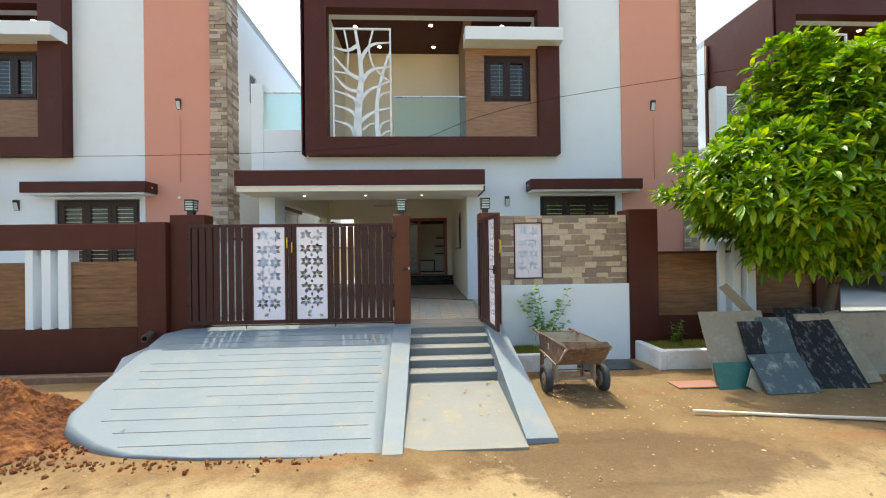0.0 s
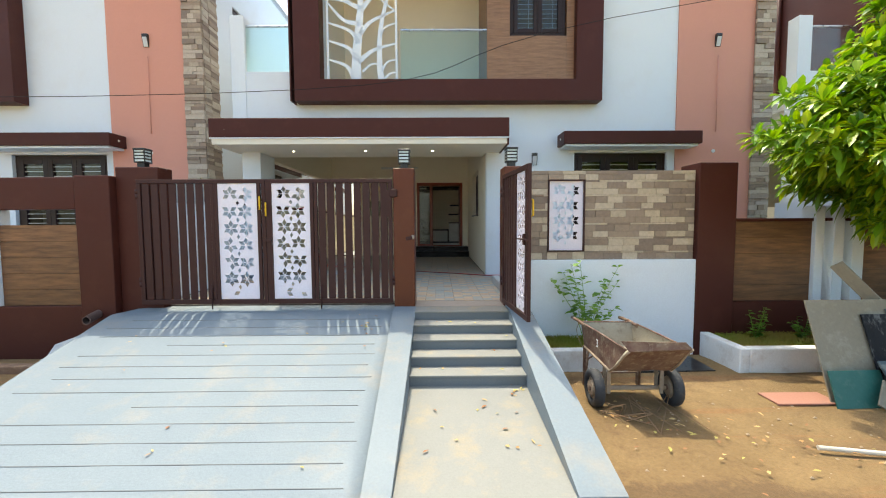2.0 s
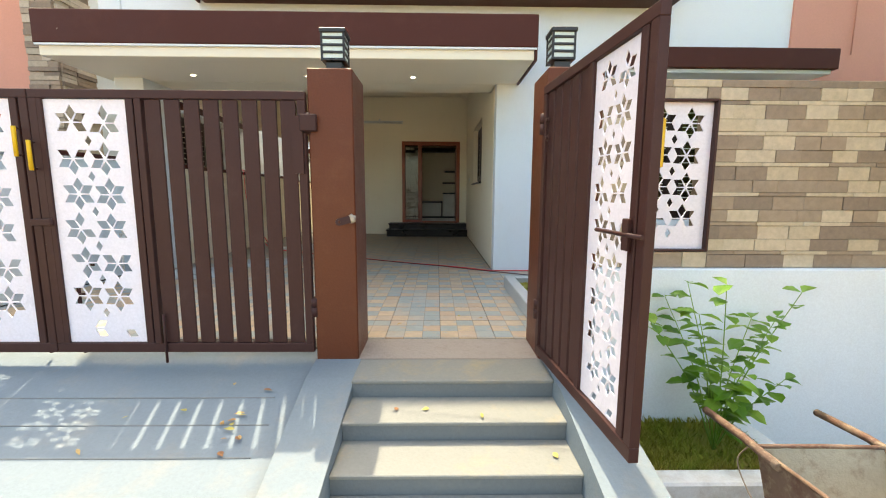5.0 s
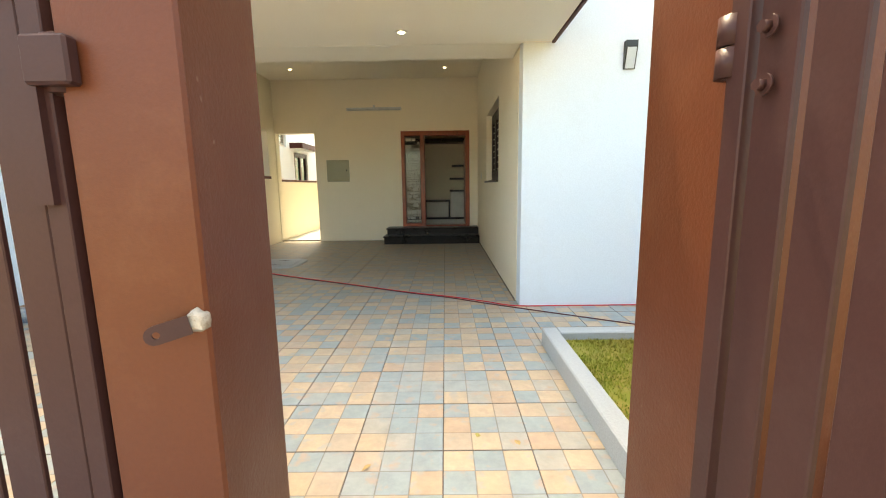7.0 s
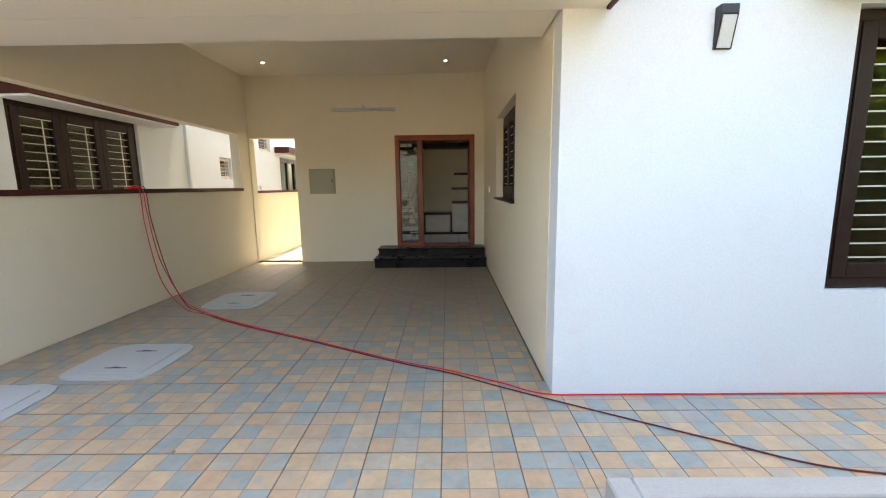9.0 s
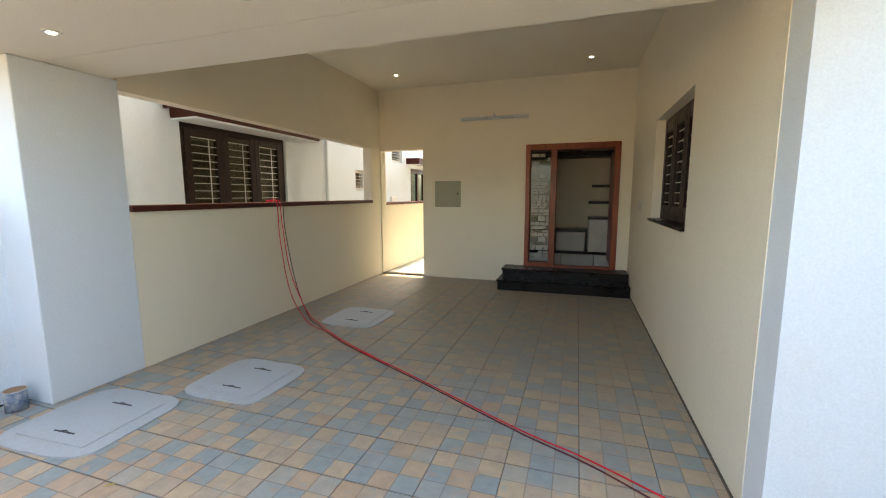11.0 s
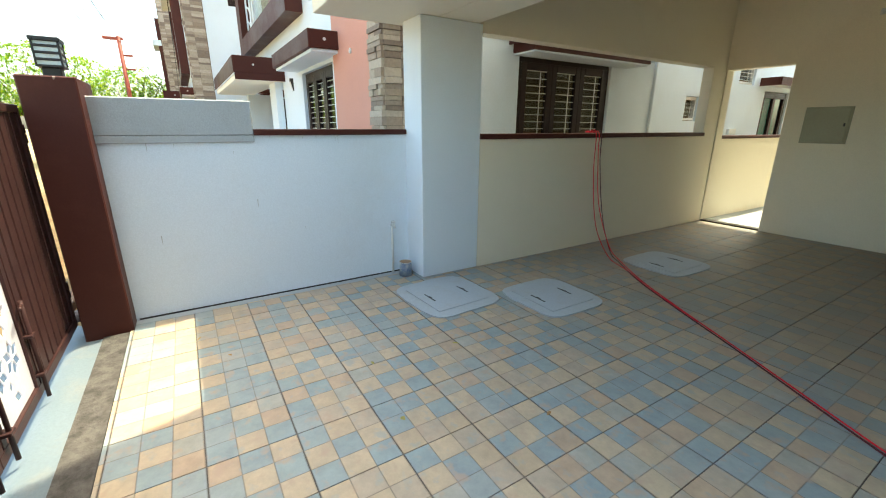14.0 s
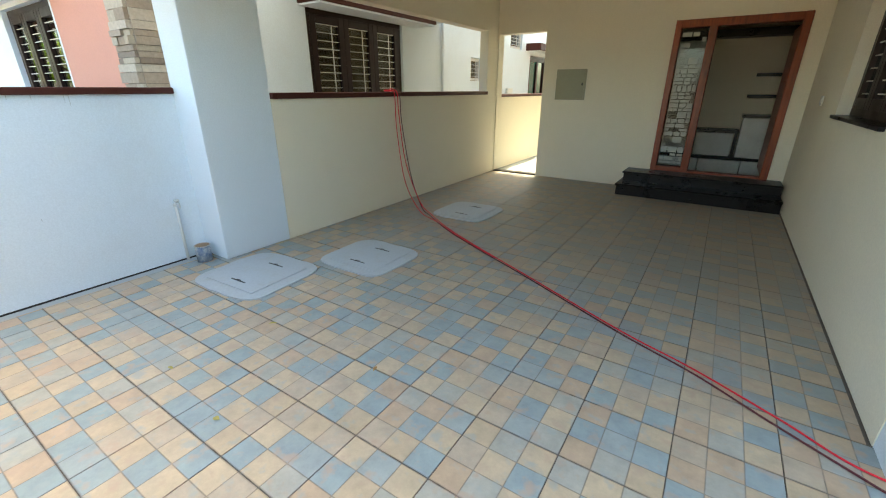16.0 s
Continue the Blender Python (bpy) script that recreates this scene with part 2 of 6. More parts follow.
GRANITE = surface("black_granite", (0.008, 0.006, 0.006), 0.3, (0.03, 0.022, 0.02), 0.3, 3, 200, 0.02, 0.0, 0.25)
UPVC = surface("dark_window_frame", (0.027, 0.0135, 0.011), 0.4, (0.06, 0.045, 0.04), 0.2, 3, 80, 0.04, 0.0, 0.3)
STEEL = surface("grille_steel", (0.74, 0.71, 0.62), 0.4, (0.4, 0.33, 0.25), 0.2, 5, 90, 0.03)
DARKIN = surface("dark_room", (0.26, 0.17, 0.07), 0.8, (0.05, 0.05, 0.04), 0.3, 1, 50, 0.0)
PANE = glass("window_glass", (0.55, 0.62, 0.62))
BALU = glass("balustrade_glass", (0.72, 0.92, 0.88))
DOORWOOD = wood("teak_door", (0.17, 0.024, 0.005), (0.33, 0.056, 0.010), 0.35, (14, 14, 1.0))
WOODTILE = wood("wood_tile", (0.20, 0.105, 0.055), (0.32, 0.18, 0.10), 0.5, (1.0, 8, 9))
WOODDARK = wood("wood_infill", (0.10, 0.046, 0.02), (0.25, 0.12, 0.05), 0.45, (1.0, 8, 9))
STONES = pieces("stone_strip", [(0.45, 0.37, 0.28), (0.33, 0.25, 0.185), (0.25, 0.19, 0.145), (0.52, 0.44, 0.35), (0.38, 0.30, 0.23)], 0.7, True)
CLAD = pieces("stone_cladding", [(0.50, 0.41, 0.29), (0.27, 0.20, 0.145), (0.31, 0.235, 0.17), (0.54, 0.45, 0.33), (0.24, 0.18, 0.135), (0.33, 0.25, 0.18)], 0.55)
SOIL = surface("red_soil", (0.27, 0.095, 0.022), 0.95, (0.40, 0.19, 0.06), 0.6, 3.5, 30, 0.9, second=(0.13, 0.042, 0.014), dist=0.03)
GRASS = surface("grass_blade", (0.20, 0.26, 0.015), 0.7, (0.36, 0.26, 0.06), 0.8, 1.1, 40, 0.0, second=(0.33, 0.25, 0.045))
TURF = surface("turf_soil", (0.20, 0.21, 0.025), 0.95, (0.36, 0.24, 0.09), 0.7, 2, 40, 0.5, second=(0.33, 0.22, 0.06))
CHROME = surface("worn_steel", (0.6, 0.58, 0.55), 0.3, (0.3, 0.2, 0.12), 0.4, 6, 80, 0.05, 1.0)
WIRE = surface("wire_rubber", (0.02, 0.02, 0.022), 0.9, (0.05, 0.05, 0.05), 0.1, 5, 80, 0.0, 0.0, 0.1)
YELLOW = surface("yellow_plastic", (0.75, 0.45, 0.01), 0.4, (0.4, 0.25, 0.02), 0.2, 8, 90, 0.02)
RED = surface("red_cable", (0.75, 0.006, 0.03), 0.4, (0.3, 0.02, 0.03), 0.2, 6, 90, 0.02)
DARKCABLE = surface("dark_cable", (0.10, 0.012, 0.016), 0.45, (0.05, 0.02, 0.02), 0.2, 6, 90, 0.02)
LAMPGLOW = emitter("lamp_glow", (1.0, 0.85, 0.6), 5.0)
FROST = surface("frosted_lens", (0.62, 0.66, 0.68), 0.3, (0.6, 0.6, 0.55), 0.1, 5, 90, 0.02)


def ground_material():
    m, n, l, p = nodes_of("dirt_ground")
    a = noise_node(n, l, 0.45, 7, 0.6)
    b = noise_node(n, l, 2.2, 8, 0.7)
    c = noise_node(n, l, 38, 5, 0.75)
    col = ramp_node(n, l, a.outputs[0], 0.38, 0.62, (0.185, 0.115, 0.047), (0.28, 0.185, 0.082))
    col = mixed(n, l, ramp_node(n, l, b.outputs[0], 0.5, 0.72), col, (0.15, 0.088, 0.04))
    trk = noise_node(n, l, 1.6, 6, 0.65, (0.25, 2.4, 1))
    col = mixed(n, l, ramp_node(n, l, trk.outputs[0], 0.54, 0.66, (0, 0, 0), (0.6, 0.6, 0.6)), col, (0.27, 0.115, 0.04))
    tc = n.new("ShaderNodeNewGeometry")
    dm = n.new("ShaderNodeMapping")
    dm.inputs["Location"].default_value = (-1.45, 3.25, 0)
    dm.inputs["Scale"].default_value = (0.5, 1.15, 0)
    l.new(tc.outputs["Position"], dm.inputs[0])
    wob = n.new("ShaderNodeVectorMath")
    wob.operation = 'MULTIPLY_ADD'
    wob.inputs[1].default_value = (1.1, 1.1, 0)
    l.new(b.outputs["Color"], wob.inputs[0])
    l.new(dm.outputs[0], wob.inputs[2])
    ln_ = n.new("ShaderNodeVectorMath")
    ln_.operation = 'LENGTH'
    l.new(wob.outputs[0], ln_.inputs[0])
    sy = n.new("ShaderNodeSeparateXYZ")
    l.new(tc.outputs["Position"], sy.inputs[0])
    tw = n.new("ShaderNodeMath")
    tw.operation = 'MULTIPLY_ADD'
    tw.inputs[1].default_value = 1.6
    l.new(b.outputs[0], tw.inputs[0])
    l.new(sy.outputs[1], tw.inputs[2])
    trm = n.new("ShaderNodeMapRange")
    trm.inputs[1].default_value, trm.inputs[2].default_value = -2.9, -2.5
    trm.inputs[3].default_value, trm.inputs[4].default_value = 0.8, 0.0
    l.new(tw.outputs[0], trm.inputs[0])
    track = trm.outputs[0]
    col = mixed(n, l, track, col, (0.42, 0.315, 0.165))
    damp = ramp_node(n, l, ln_.outputs["Value"], 0.62, 0.74, (0.8, 0.8, 0.8), (0, 0, 0))
    col = mixed(n, l, damp, col, (0.125, 0.075, 0.034))
    col = mixed(n, l, 0.8, col, ramp_node(n, l, c.outputs[0], 0.25, 0.75, (0.65, 0.65, 0.65), (1.25, 1.25, 1.25)), 'MULTIPLY')
    l.new(col, p.inputs["Base Color"])
    p.inputs["Roughness"].default_value = 0.92
    bp = n.new("ShaderNodeBump")
    bp.inputs["Strength"].default_value, bp.inputs["Distance"].default_value = 0.6, 0.03
    l.new(c.outputs[0], bp.inputs["Height"])
    l.new(bp.outputs[0], p.inputs["Normal"])
    return m


def tile_material():
    """Parking tiles: small beige and blue-grey squares printed on each tile."""
    m, n, l, p = nodes_of("parking_tile")
    geo = n.new("ShaderNodeNewGeometry")
    mp = n.new("ShaderNodeMapping")
    mp.inputs["Location"].default_value = (-TX0 / TSUB, -TY0 / TSUB, 0.5)
    mp.inputs["Scale"].default_value = (1 / TSUB, 1 / TSUB, 0.0)
    l.new(geo.outputs["Position"], mp.inputs[0])
    fl = n.new("ShaderNodeVectorMath")
    fl.operation = 'FLOOR'
    l.new(mp.outputs[0], fl.inputs[0])
    wnz = n.new("ShaderNodeTexWhiteNoise")
    l.new(fl.outputs[0], wnz.inputs[0])
    chk = n.new("ShaderNodeTexChecker")
    chk.inputs["Scale"].default_value = 1.0
    half = n.new("ShaderNodeVectorMath")
    half.inputs[1].default_value = (0.5, 0.5, 0.5)
    l.new(fl.outputs[0], half.inputs[0])
    l.new(half.outputs[0], chk.inputs[0])
    pick = n.new("ShaderNodeMath")
    pick.operation = 'MULTIPLY_ADD'
    pick.inputs[1].default_value = 0.48
    l.new(chk.outputs["Fac"], pick.inputs[0])
    sc2 = n.new("ShaderNodeMath")
    sc2.operation = 'MULTIPLY'
    sc2.inputs[1].default_value = 0.52
    l.new(wnz.outputs[0], sc2.inputs[0])
    l.new(sc2.outputs[0], pick.inputs[2])
    r = n.new("ShaderNodeValToRGB")
    r.color_ramp.interpolation = 'CONSTANT'
    cols = [(0.50, 0.385, 0.26), (0.53, 0.415, 0.285), (0.48, 0.35, 0.24), (0.51, 0.40, 0.275), (0.33, 0.365, 0.36), (0.285, 0.345, 0.36), (0.46, 0.37, 0.28), (0.30, 0.355, 0.365), (0.40, 0.38, 0.33), (0.29, 0.345, 0.36)]
    els = r.color_ramp.elements
    while len(els) < len(cols):
        els.new(0.5)
    for i, c in enumerate(cols):
        els[i].position, els[i].color = i / len(cols), (*c, 1)
    l.new(pick.outputs[0], r.inputs[0])
    fr = n.new("ShaderNodeVectorMath")
    fr.operation = 'FRACTION'
    l.new(mp.outputs[0], fr.inputs[0])
    ab = n.new("ShaderNodeVectorMath")
    ab.operation = 'SUBTRACT'
    ab.inputs[1].default_value = (0.5, 0.5, 0.5)
    l.new(fr.outputs[0], ab.inputs[0])
    ab2 = n.new("ShaderNodeVectorMath")
    ab2.operation = 'ABSOLUTE'
    l.new(ab.outputs[0], ab2.inputs[0])
    sp = n.new("ShaderNodeSeparateXYZ")
    l.new(ab2.outputs[0], sp.inputs[0])
    mxn = n.new("ShaderNodeMath")
    mxn.operation = 'MAXIMUM'
    l.new(sp.outputs[0], mxn.inputs[0])
    l.new(sp.outputs[1], mxn.inputs[1])
    edge = ramp_node(n, l, mxn.outputs[0], 0.47, 0.495)
    b = noise_node(n, l, 14, 6, 0.7, coord="Generated")
    geo2 = noise_node(n, l, 9, 6, 0.7)
    l.new(geo.outputs["Position"], geo2.inputs[0])
    big = noise_node(n, l, 0.8, 6, 0.6)
    l.new(geo.outputs["Position"], big.inputs[0])
    col = mixed(n, l, 0.9, r.outputs[0], ramp_node(n, l, geo2.outputs[0], 0.28, 0.72, (0.78, 0.78, 0.78), (1.2, 1.18, 1.15)), 'MULTIPLY')
    em = n.new("ShaderNodeMath")
    em.operation = 'MULTIPLY'
    em.inputs[1].default_value = 0.7
    l.new(edge, em.inputs[0])
    col = mixed(n, l, em.outputs[0], col, (0.17, 0.14, 0.11))
    tmap = n.new("ShaderNodeMapping")
    tmap.inputs["Location"].default_value = (-TX0 / TILE, -TY0 / TILE, 0.5)
    tmap.inputs["Scale"].default_value = (1 / TILE, 1 / TILE, 0.0)
    l.new(geo.outputs["Position"], tmap.inputs[0])
    tsep = n.new("ShaderNodeSeparateXYZ")
    l.new(tmap.outputs[0], tsep.inputs[0])
    tri = n.new("ShaderNodeMath")
    tri.operation = 'PINGPONG'
    tri.inputs[1].default_value = 0.5
    l.new(tsep.outputs[1], tri.inputs[0])
    rim = n.new("ShaderNodeMapRange")
    rim.inputs[1].default_value, rim.inputs[2].default_value = 0.008, 0.022
    rim.inputs[3].default_value, rim.inputs[4].default_value = 0.6, 0.0
    l.new(tri.outputs[0], rim.inputs[0])
    rimk = n.new("ShaderNodeMath")
    rimk.operation = 'MULTIPLY'
    l.new(rim.outputs[0], rimk.inputs[0])
    l.new(ramp_node(n, l, geo2.outputs[0], 0.25, 0.6), rimk.inputs[1])
    col = mixed(n, l, rimk.outputs[0], col, (0.12, 0.095, 0.075))
    blot = noise_node(n, l, 11, 3, 0.5)
    l.new(geo.outputs["Position"], blot.inputs[0])
    col = mixed(n, l, ramp_node(n, l, blot.outputs[0], 0.56, 0.70, (0, 0, 0), (0.75, 0.75, 0.75)), col, (0.47, 0.33, 0.235))
    col = mixed(n, l, ramp_node(n, l, blot.outputs[0], 0.30, 0.42, (0.6, 0.6, 0.6), (0, 0, 0)), col, (0.33, 0.36, 0.35))
    sep = n.new("ShaderNodeSeparateXYZ")
    l.new(geo.outputs["Position"], sep.inputs[0])
    # y plus noise: tile colour turns brown-grey towards the carport's back
    dusty = n.new("ShaderNodeMath")
    dusty.operation = 'MULTIPLY_ADD'
    dusty.inputs[1].default_value = 2.2
    l.new(big.outputs[0], dusty.inputs[0])
    l.new(sep.outputs[1], dusty.inputs[2])
    back_mix = n.new("ShaderNodeMapRange")
    back_mix.inputs[1].default_value, back_mix.inputs[2].default_value, back_mix.inputs[4].default_value = 4.0, 6.2, 0.65
    l.new(dusty.outputs[0], back_mix.inputs[0])
    col = mixed(n, l, back_mix.outputs[0], col, (0.29, 0.25, 0.20))
    l.new(col, p.inputs["Base Color"])
    rg = ramp_node(n, l, geo2.outputs[0], 0.3, 0.7, (0.42, 0.42, 0.42), (0.62, 0.62, 0.62))
    l.new(rg, p.inputs["Roughness"])
    bp = n.new("ShaderNodeBump")
    bp.inputs["Strength"].default_value, bp.inputs["Distance"].default_value = 0.25, 0.006
    inv = n.new("ShaderNodeMath")
    inv.operation = 'MULTIPLY_ADD'
    inv.inputs[1].default_value = -1.5
    l.new(edge, inv.inputs[0])
    l.new(geo2.outputs[0], inv.inputs[2])
    l.new(inv.outputs[0], bp.inputs["Height"])
    l.new(bp.outputs[0], p.inputs["Normal"])
    return m


def leaf_material(name, c0, c1, c2):
    m, n, l, p = nodes_of(name)
    g = n.new("ShaderNodeNewGeometry")
    r = n.new("ShaderNodeValToRGB")
    r.color_ramp.elements.new(0.55)
    for e, (q, c) in zip(r.color_ramp.elements, ((0, c0), (0.55, c1), (1, c2))):
        e.position, e.color = q, (*c, 1)
    l.new(g.outputs["Random Per Island"], r.inputs[0])
    l.new(r.outputs[0], p.inputs["Base Color"])
    p.inputs["Roughness"].default_value = 0.38
    tr = n.new("ShaderNodeBsdfTranslucent")
    l.new(mixed(n, l, 1.0, r.outputs[0], (1.9, 2.0, 0.6), 'MULTIPLY'), tr.inputs[0])
    ms = n.new("ShaderNodeMixShader")
    ms.inputs[0].default_value = 0.25
    l.new(p.outputs[0], ms.inputs[1])
    l.new(tr.outputs[0], ms.inputs[2])
    l.new(ms.outputs[0], n["Material Output"].inputs[0])
    return m


TILE, TX0, TY0 = 0.411, -1.395, 2.04
TSUB = TILE / 3
GROUND = ground_material()
PARKING = tile_material()
LEAF = leaf_material("tree_leaf", (0.06, 0.15, 0.008), (0.15, 0.29, 0.012), (0.36, 0.42, 0.02))
SHRUB = leaf_material("shrub_leaf", (0.08, 0.19, 0.02), (0.13, 0.27, 0.03), (0.2, 0.33, 0.05))
GZ = -0.65          # level of the road
PERIOD = 11.35      # from one house to its twin

# ---- ground ----
bm = bmesh.new()
xs = [-400, -120, -40, -16] + [-12 + 0.4 * i for i in range(61)] + [16, 40, 120, 400]
ys = [-400, -120, -40, -14] + [-9 + 0.3 * i for i in range(31)] + [1.5, 5, 20, 60, 150, 400]
vg = {}
for i, x in enumerate(xs):
    for j, y in enumerate(ys):
        d = 0.03 * noise.noise((x * 0.7, y * 0.7, 0)) + 0.015 * noise.noise((x * 2.3, y * 2.3, 4))
        vg[i, j] = bm.verts.new((x, y, GZ + (d if abs(x) < 13 and -9 < y < 0 else -0.02)))
for i in range(len(xs) - 1):
    for j in range(len(ys) - 1):
        bm.faces.new((vg[i, j], vg[i + 1, j], vg[i + 1, j + 1], vg[i, j + 1])).smooth = True
structure("ground", bm, GROUND, "sandy brown dirt road and verge", "ground")

# ---- ramp, steps, kerbs ----
RAMP_S = (-0.64 + 0.05) / (-3.05 + 0.2)
LEFT = [(0.21, -3.63), (0.0, -4.08), (-0.11, -4.13), (-1.4, -3.97), (-2.25, -3.86), (-2.45, -3.72), (-2.6, -3.5), (-2.77, -3.2), (-2.92, -2.82), (-3.0, -2.16), (-3.04, -1.33), (-3.07, -0.7)]


def ramp_left(y):
    for (ya, xa), (yb, xb) in zip(LEFT, LEFT[1:]):
        if yb <= y <= ya:
            return xa + (xb - xa) * (ya - y) / (ya - yb)
    return LEFT[-1][1] if y < LEFT[-1][0] else LEFT[0][1]


bm = bmesh.new()
grid, NY, NX = {}, 44, 26
for j in range(NY + 1):
    y = 0.21 - 3.28 * j / NY
    xl = ramp_left(y)
    keep = min(1.0, max(0.0, (y + 2.5) / 0.7))
    for i in range(NX + 1):
        u = (i / NX) ** 1.6
        x = xl + (-0.45 - xl) * u
        w = min(1.0, 0.35 + (x - xl) / 0.09)
        w = max(keep, w * w * (3 - 2 * w))
        zt = -0.02 if y > 0 else -0.05 + min(0.0, y + 0.2) * RAMP_S
        grid[i, j] = bm.verts.new((x, y, GZ + 0.01 + (zt - GZ - 0.01) * w + 0.003 * noise.noise((x * 2, y * 2, 0))))
for j in range(NY):
    for i in range(NX):
        bm.faces.new((grid[i, j], grid[i, j + 1], grid[i + 1, j + 1], grid[i + 1, j])).smooth = True
edge = [grid[0, j] for j in range(NY + 1)] + [grid[i, NY] for i in range(1, NX + 1)] + [grid[NX, j] for j in range(NY - 1, -1, -1)]
low = [bm.verts.new((q.co.x, q.co.y, GZ - 0.2)) for q in edge]
for k in range(len(edge) - 1):
    bm.faces.new((edge[k], low[k], low[k + 1], edge[k + 1]))
bmesh.ops.recalc_face_normals(bm, faces=bm.faces)
structure("ramp", bm, RAMPC, "pale grey grooved cement driveway ramp", "ramp")

def ramp_z(y):
    return -0.05 + (y + 0.2) * RAMP_S


ramp_thing = bpy.data.objects["ramp"]
k = 0
y = -0.36
while y > -2.95:
    bm = bmesh.new()
    x1 = -0.62 - random.uniform(0, 0.1) + 0.03 * y * -1
    x0 = ramp_left(y) + 0.12 + random.uniform(0, 0.35) + (0.9 if k % 5 == 3 else 0)
    prism(bm, [(y - 0.003, ramp_z(y) + 0.003), (y + 0.002, ramp_z(y) + 0.005), (y + 0.005, ramp_z(y) + 0.003), (y + 0.006, ramp_z(y) - 0.02), (y - 0.003, ramp_z(y) - 0.02)], "x", x0, x1)
    part("groove_ridge", bm, RISER, ramp_thing)
    y -= 0.205
    k += 1
bm = bmesh.new()
prism(bm, [(0.0, -0.9), (0.0, -0.004), (-0.22, -0.03), (-3.07, -0.632), (-3.07, -0.9)], "x", -0.56, -0.27)
for q in bm.verts:
    if q.co.y < -2 and q.co.x < -0.5:
        q.co.x = -0.455
structure("kerb_1", bm, RAMPC, "pale grey sloping cement kerb beside the steps", "kerb")
bm = bmesh.new()
prism(bm, [(0.02, -0.9), (0.02, 0.02), (-0.45, 0.0), (-2.9, -0.612), (-2.92, -0.9)], "x", 0.9, 1.16)
for q in bm.verts:
    if q.co.y < -2 and q.co.x > 1:
        q.co.x += 0.05
structure("kerb_2", bm, RAMPC, "pale grey sloping cement kerb beside the steps", "kerb")
stair = thing("steps", (0.3, -1.0, GZ), "grey cement entrance steps with dusty treads", "steps")
NSTEP, RISE, RUN = 5, 0.104, 0.262
for i in range(NSTEP):
    y0, z = -0.30 - RUN * i, -0.005 - RISE * i
    yb = 0.0 if i == 0 else y0 + RUN
    part("tread", boxes((-0.27, 0.9, y0 - 0.012, yb, z - 0.02, z), b=0.004), TREAD, stair, "dusty pale tread")
    part("riser", boxes((-0.268, 0.898, y0, yb - 0.002, z - RISE - 0.05, z - 0.02)), RISER, stair, "darker grey riser")
bm = bmesh.new()
prism(bm, [(-1.34, -0.95), (-1.34, -0.53), (-3.0, -0.645), (-3.0, -0.95)], "x", -0.268, 0.898)
structure("pavement_1", bm, TREAD, "pale cement slab at the foot of the steps", "pavement")
structure("threshold", boxes((-0.55, 0.89, 0.002, 0.37, -0.3, -0.003)), surface("threshold_cement", (0.32, 0.28, 0.25), 0.7, (0.2, 0.14, 0.1), 0.5, 3, 40, 0.4), "stained grey cement threshold between gate posts", "threshold")
structure("threshold_2", boxes((-3.62, -0.556, 0.21, 0.37, -0.3, -0.001)), surface("gravel_strip", (0.13, 0.115, 0.10), 0.9, (0.035, 0.03, 0.028), 0.9, 9, 60, 0.9, second=(0.07, 0.062, 0.055)), "rough dark cement strip behind the gate", "threshold")

# ---- carport floor ----
structure("floor", boxes((-4.0, 6.9, 0.372, 8.37, -0.6, -0.008)), surface("grout", (0.15, 0.125, 0.105), 0.9), "dark grout bed under the parking tiles", "floor")
floor_ob = bpy.data.objects["floor"]

# ---- carport walls ----
bm = wall_y(8.37, 8.57, -3.49, 1.19, 0, 3.52, [(-3.47, -2.6, 0, 2.4), (-0.69, 0.82, 0.0, 2.41)])
structure("wall_back", bm, CREAM, "cream painted back wall of the carport", "wall")
bm = wall_x(1.005, 1.19, 3.28, 8.37, 0, 3.52, [(4.78, 6.4, 1.27, 2.39)])
structure("wall_right", bm, CREAM, "cream painted side wall with a recessed window", "wall")
bm = wall_x(-3.65, -3.49, 3.6, 8.57, 0, 3.52, [(3.6, 8.0, 1.41, 2.42)])
structure("wall_left", bm, CREAM, "cream low wall and beam of the carport's open side", "wall")
structure("column", boxes((-3.85, -3.49, 2.9, 3.6, 0, 2.498), b=0.006), WHITE, "white plastered square carport column", "column")
structure("beam", boxes((-3.85, 0.99, 3.1, 3.55, 2.5, 3.7)), CEIL, "white plastered beam over the carport front", "beam")
structure("ceiling", boxes((-3.72, 1.19, 3.55, 8.57, 3.52, 3.7)), CEIL, "plain off-white carport ceiling", "ceiling")
structure("coping_1", boxes((-3.70, -3.46, 3.602, 7.998, 1.41, 1.465), b=0.006), BROWN, "dark brown coping on the low wall", "coping")
structure("wall_front_left", boxes((-4.03, -3.83, 0.4, 2.9, -0.65, 1.46)), WHITE, "white boundary wall with faint stains", "wall")
structure("floor_edge", boxes((-3.829, -3.745, 0.40, 2.9, -0.02, -0.001)), CEMENT, "grey cement strip between tiles and wall", "floor")
# near-black strip, 12 mm high, where wall and floor edge meet
structure("wall_foot_strip", boxes((-3.831, -3.825, 0.42, 2.88, -0.001, 0.012)), surface("dark_strip", (0.03, 0.028, 0.025), 0.95), "thin dark strip along the wall's foot", "joint")
structure("coping_2", boxes((-4.06, -3.80, 1.46, 2.898, 1.46, 1.51), b=0.006), BROWN, "dark brown coping on the boundary wall", "coping")
rng = random.Random(55)
vs, fs = [], []
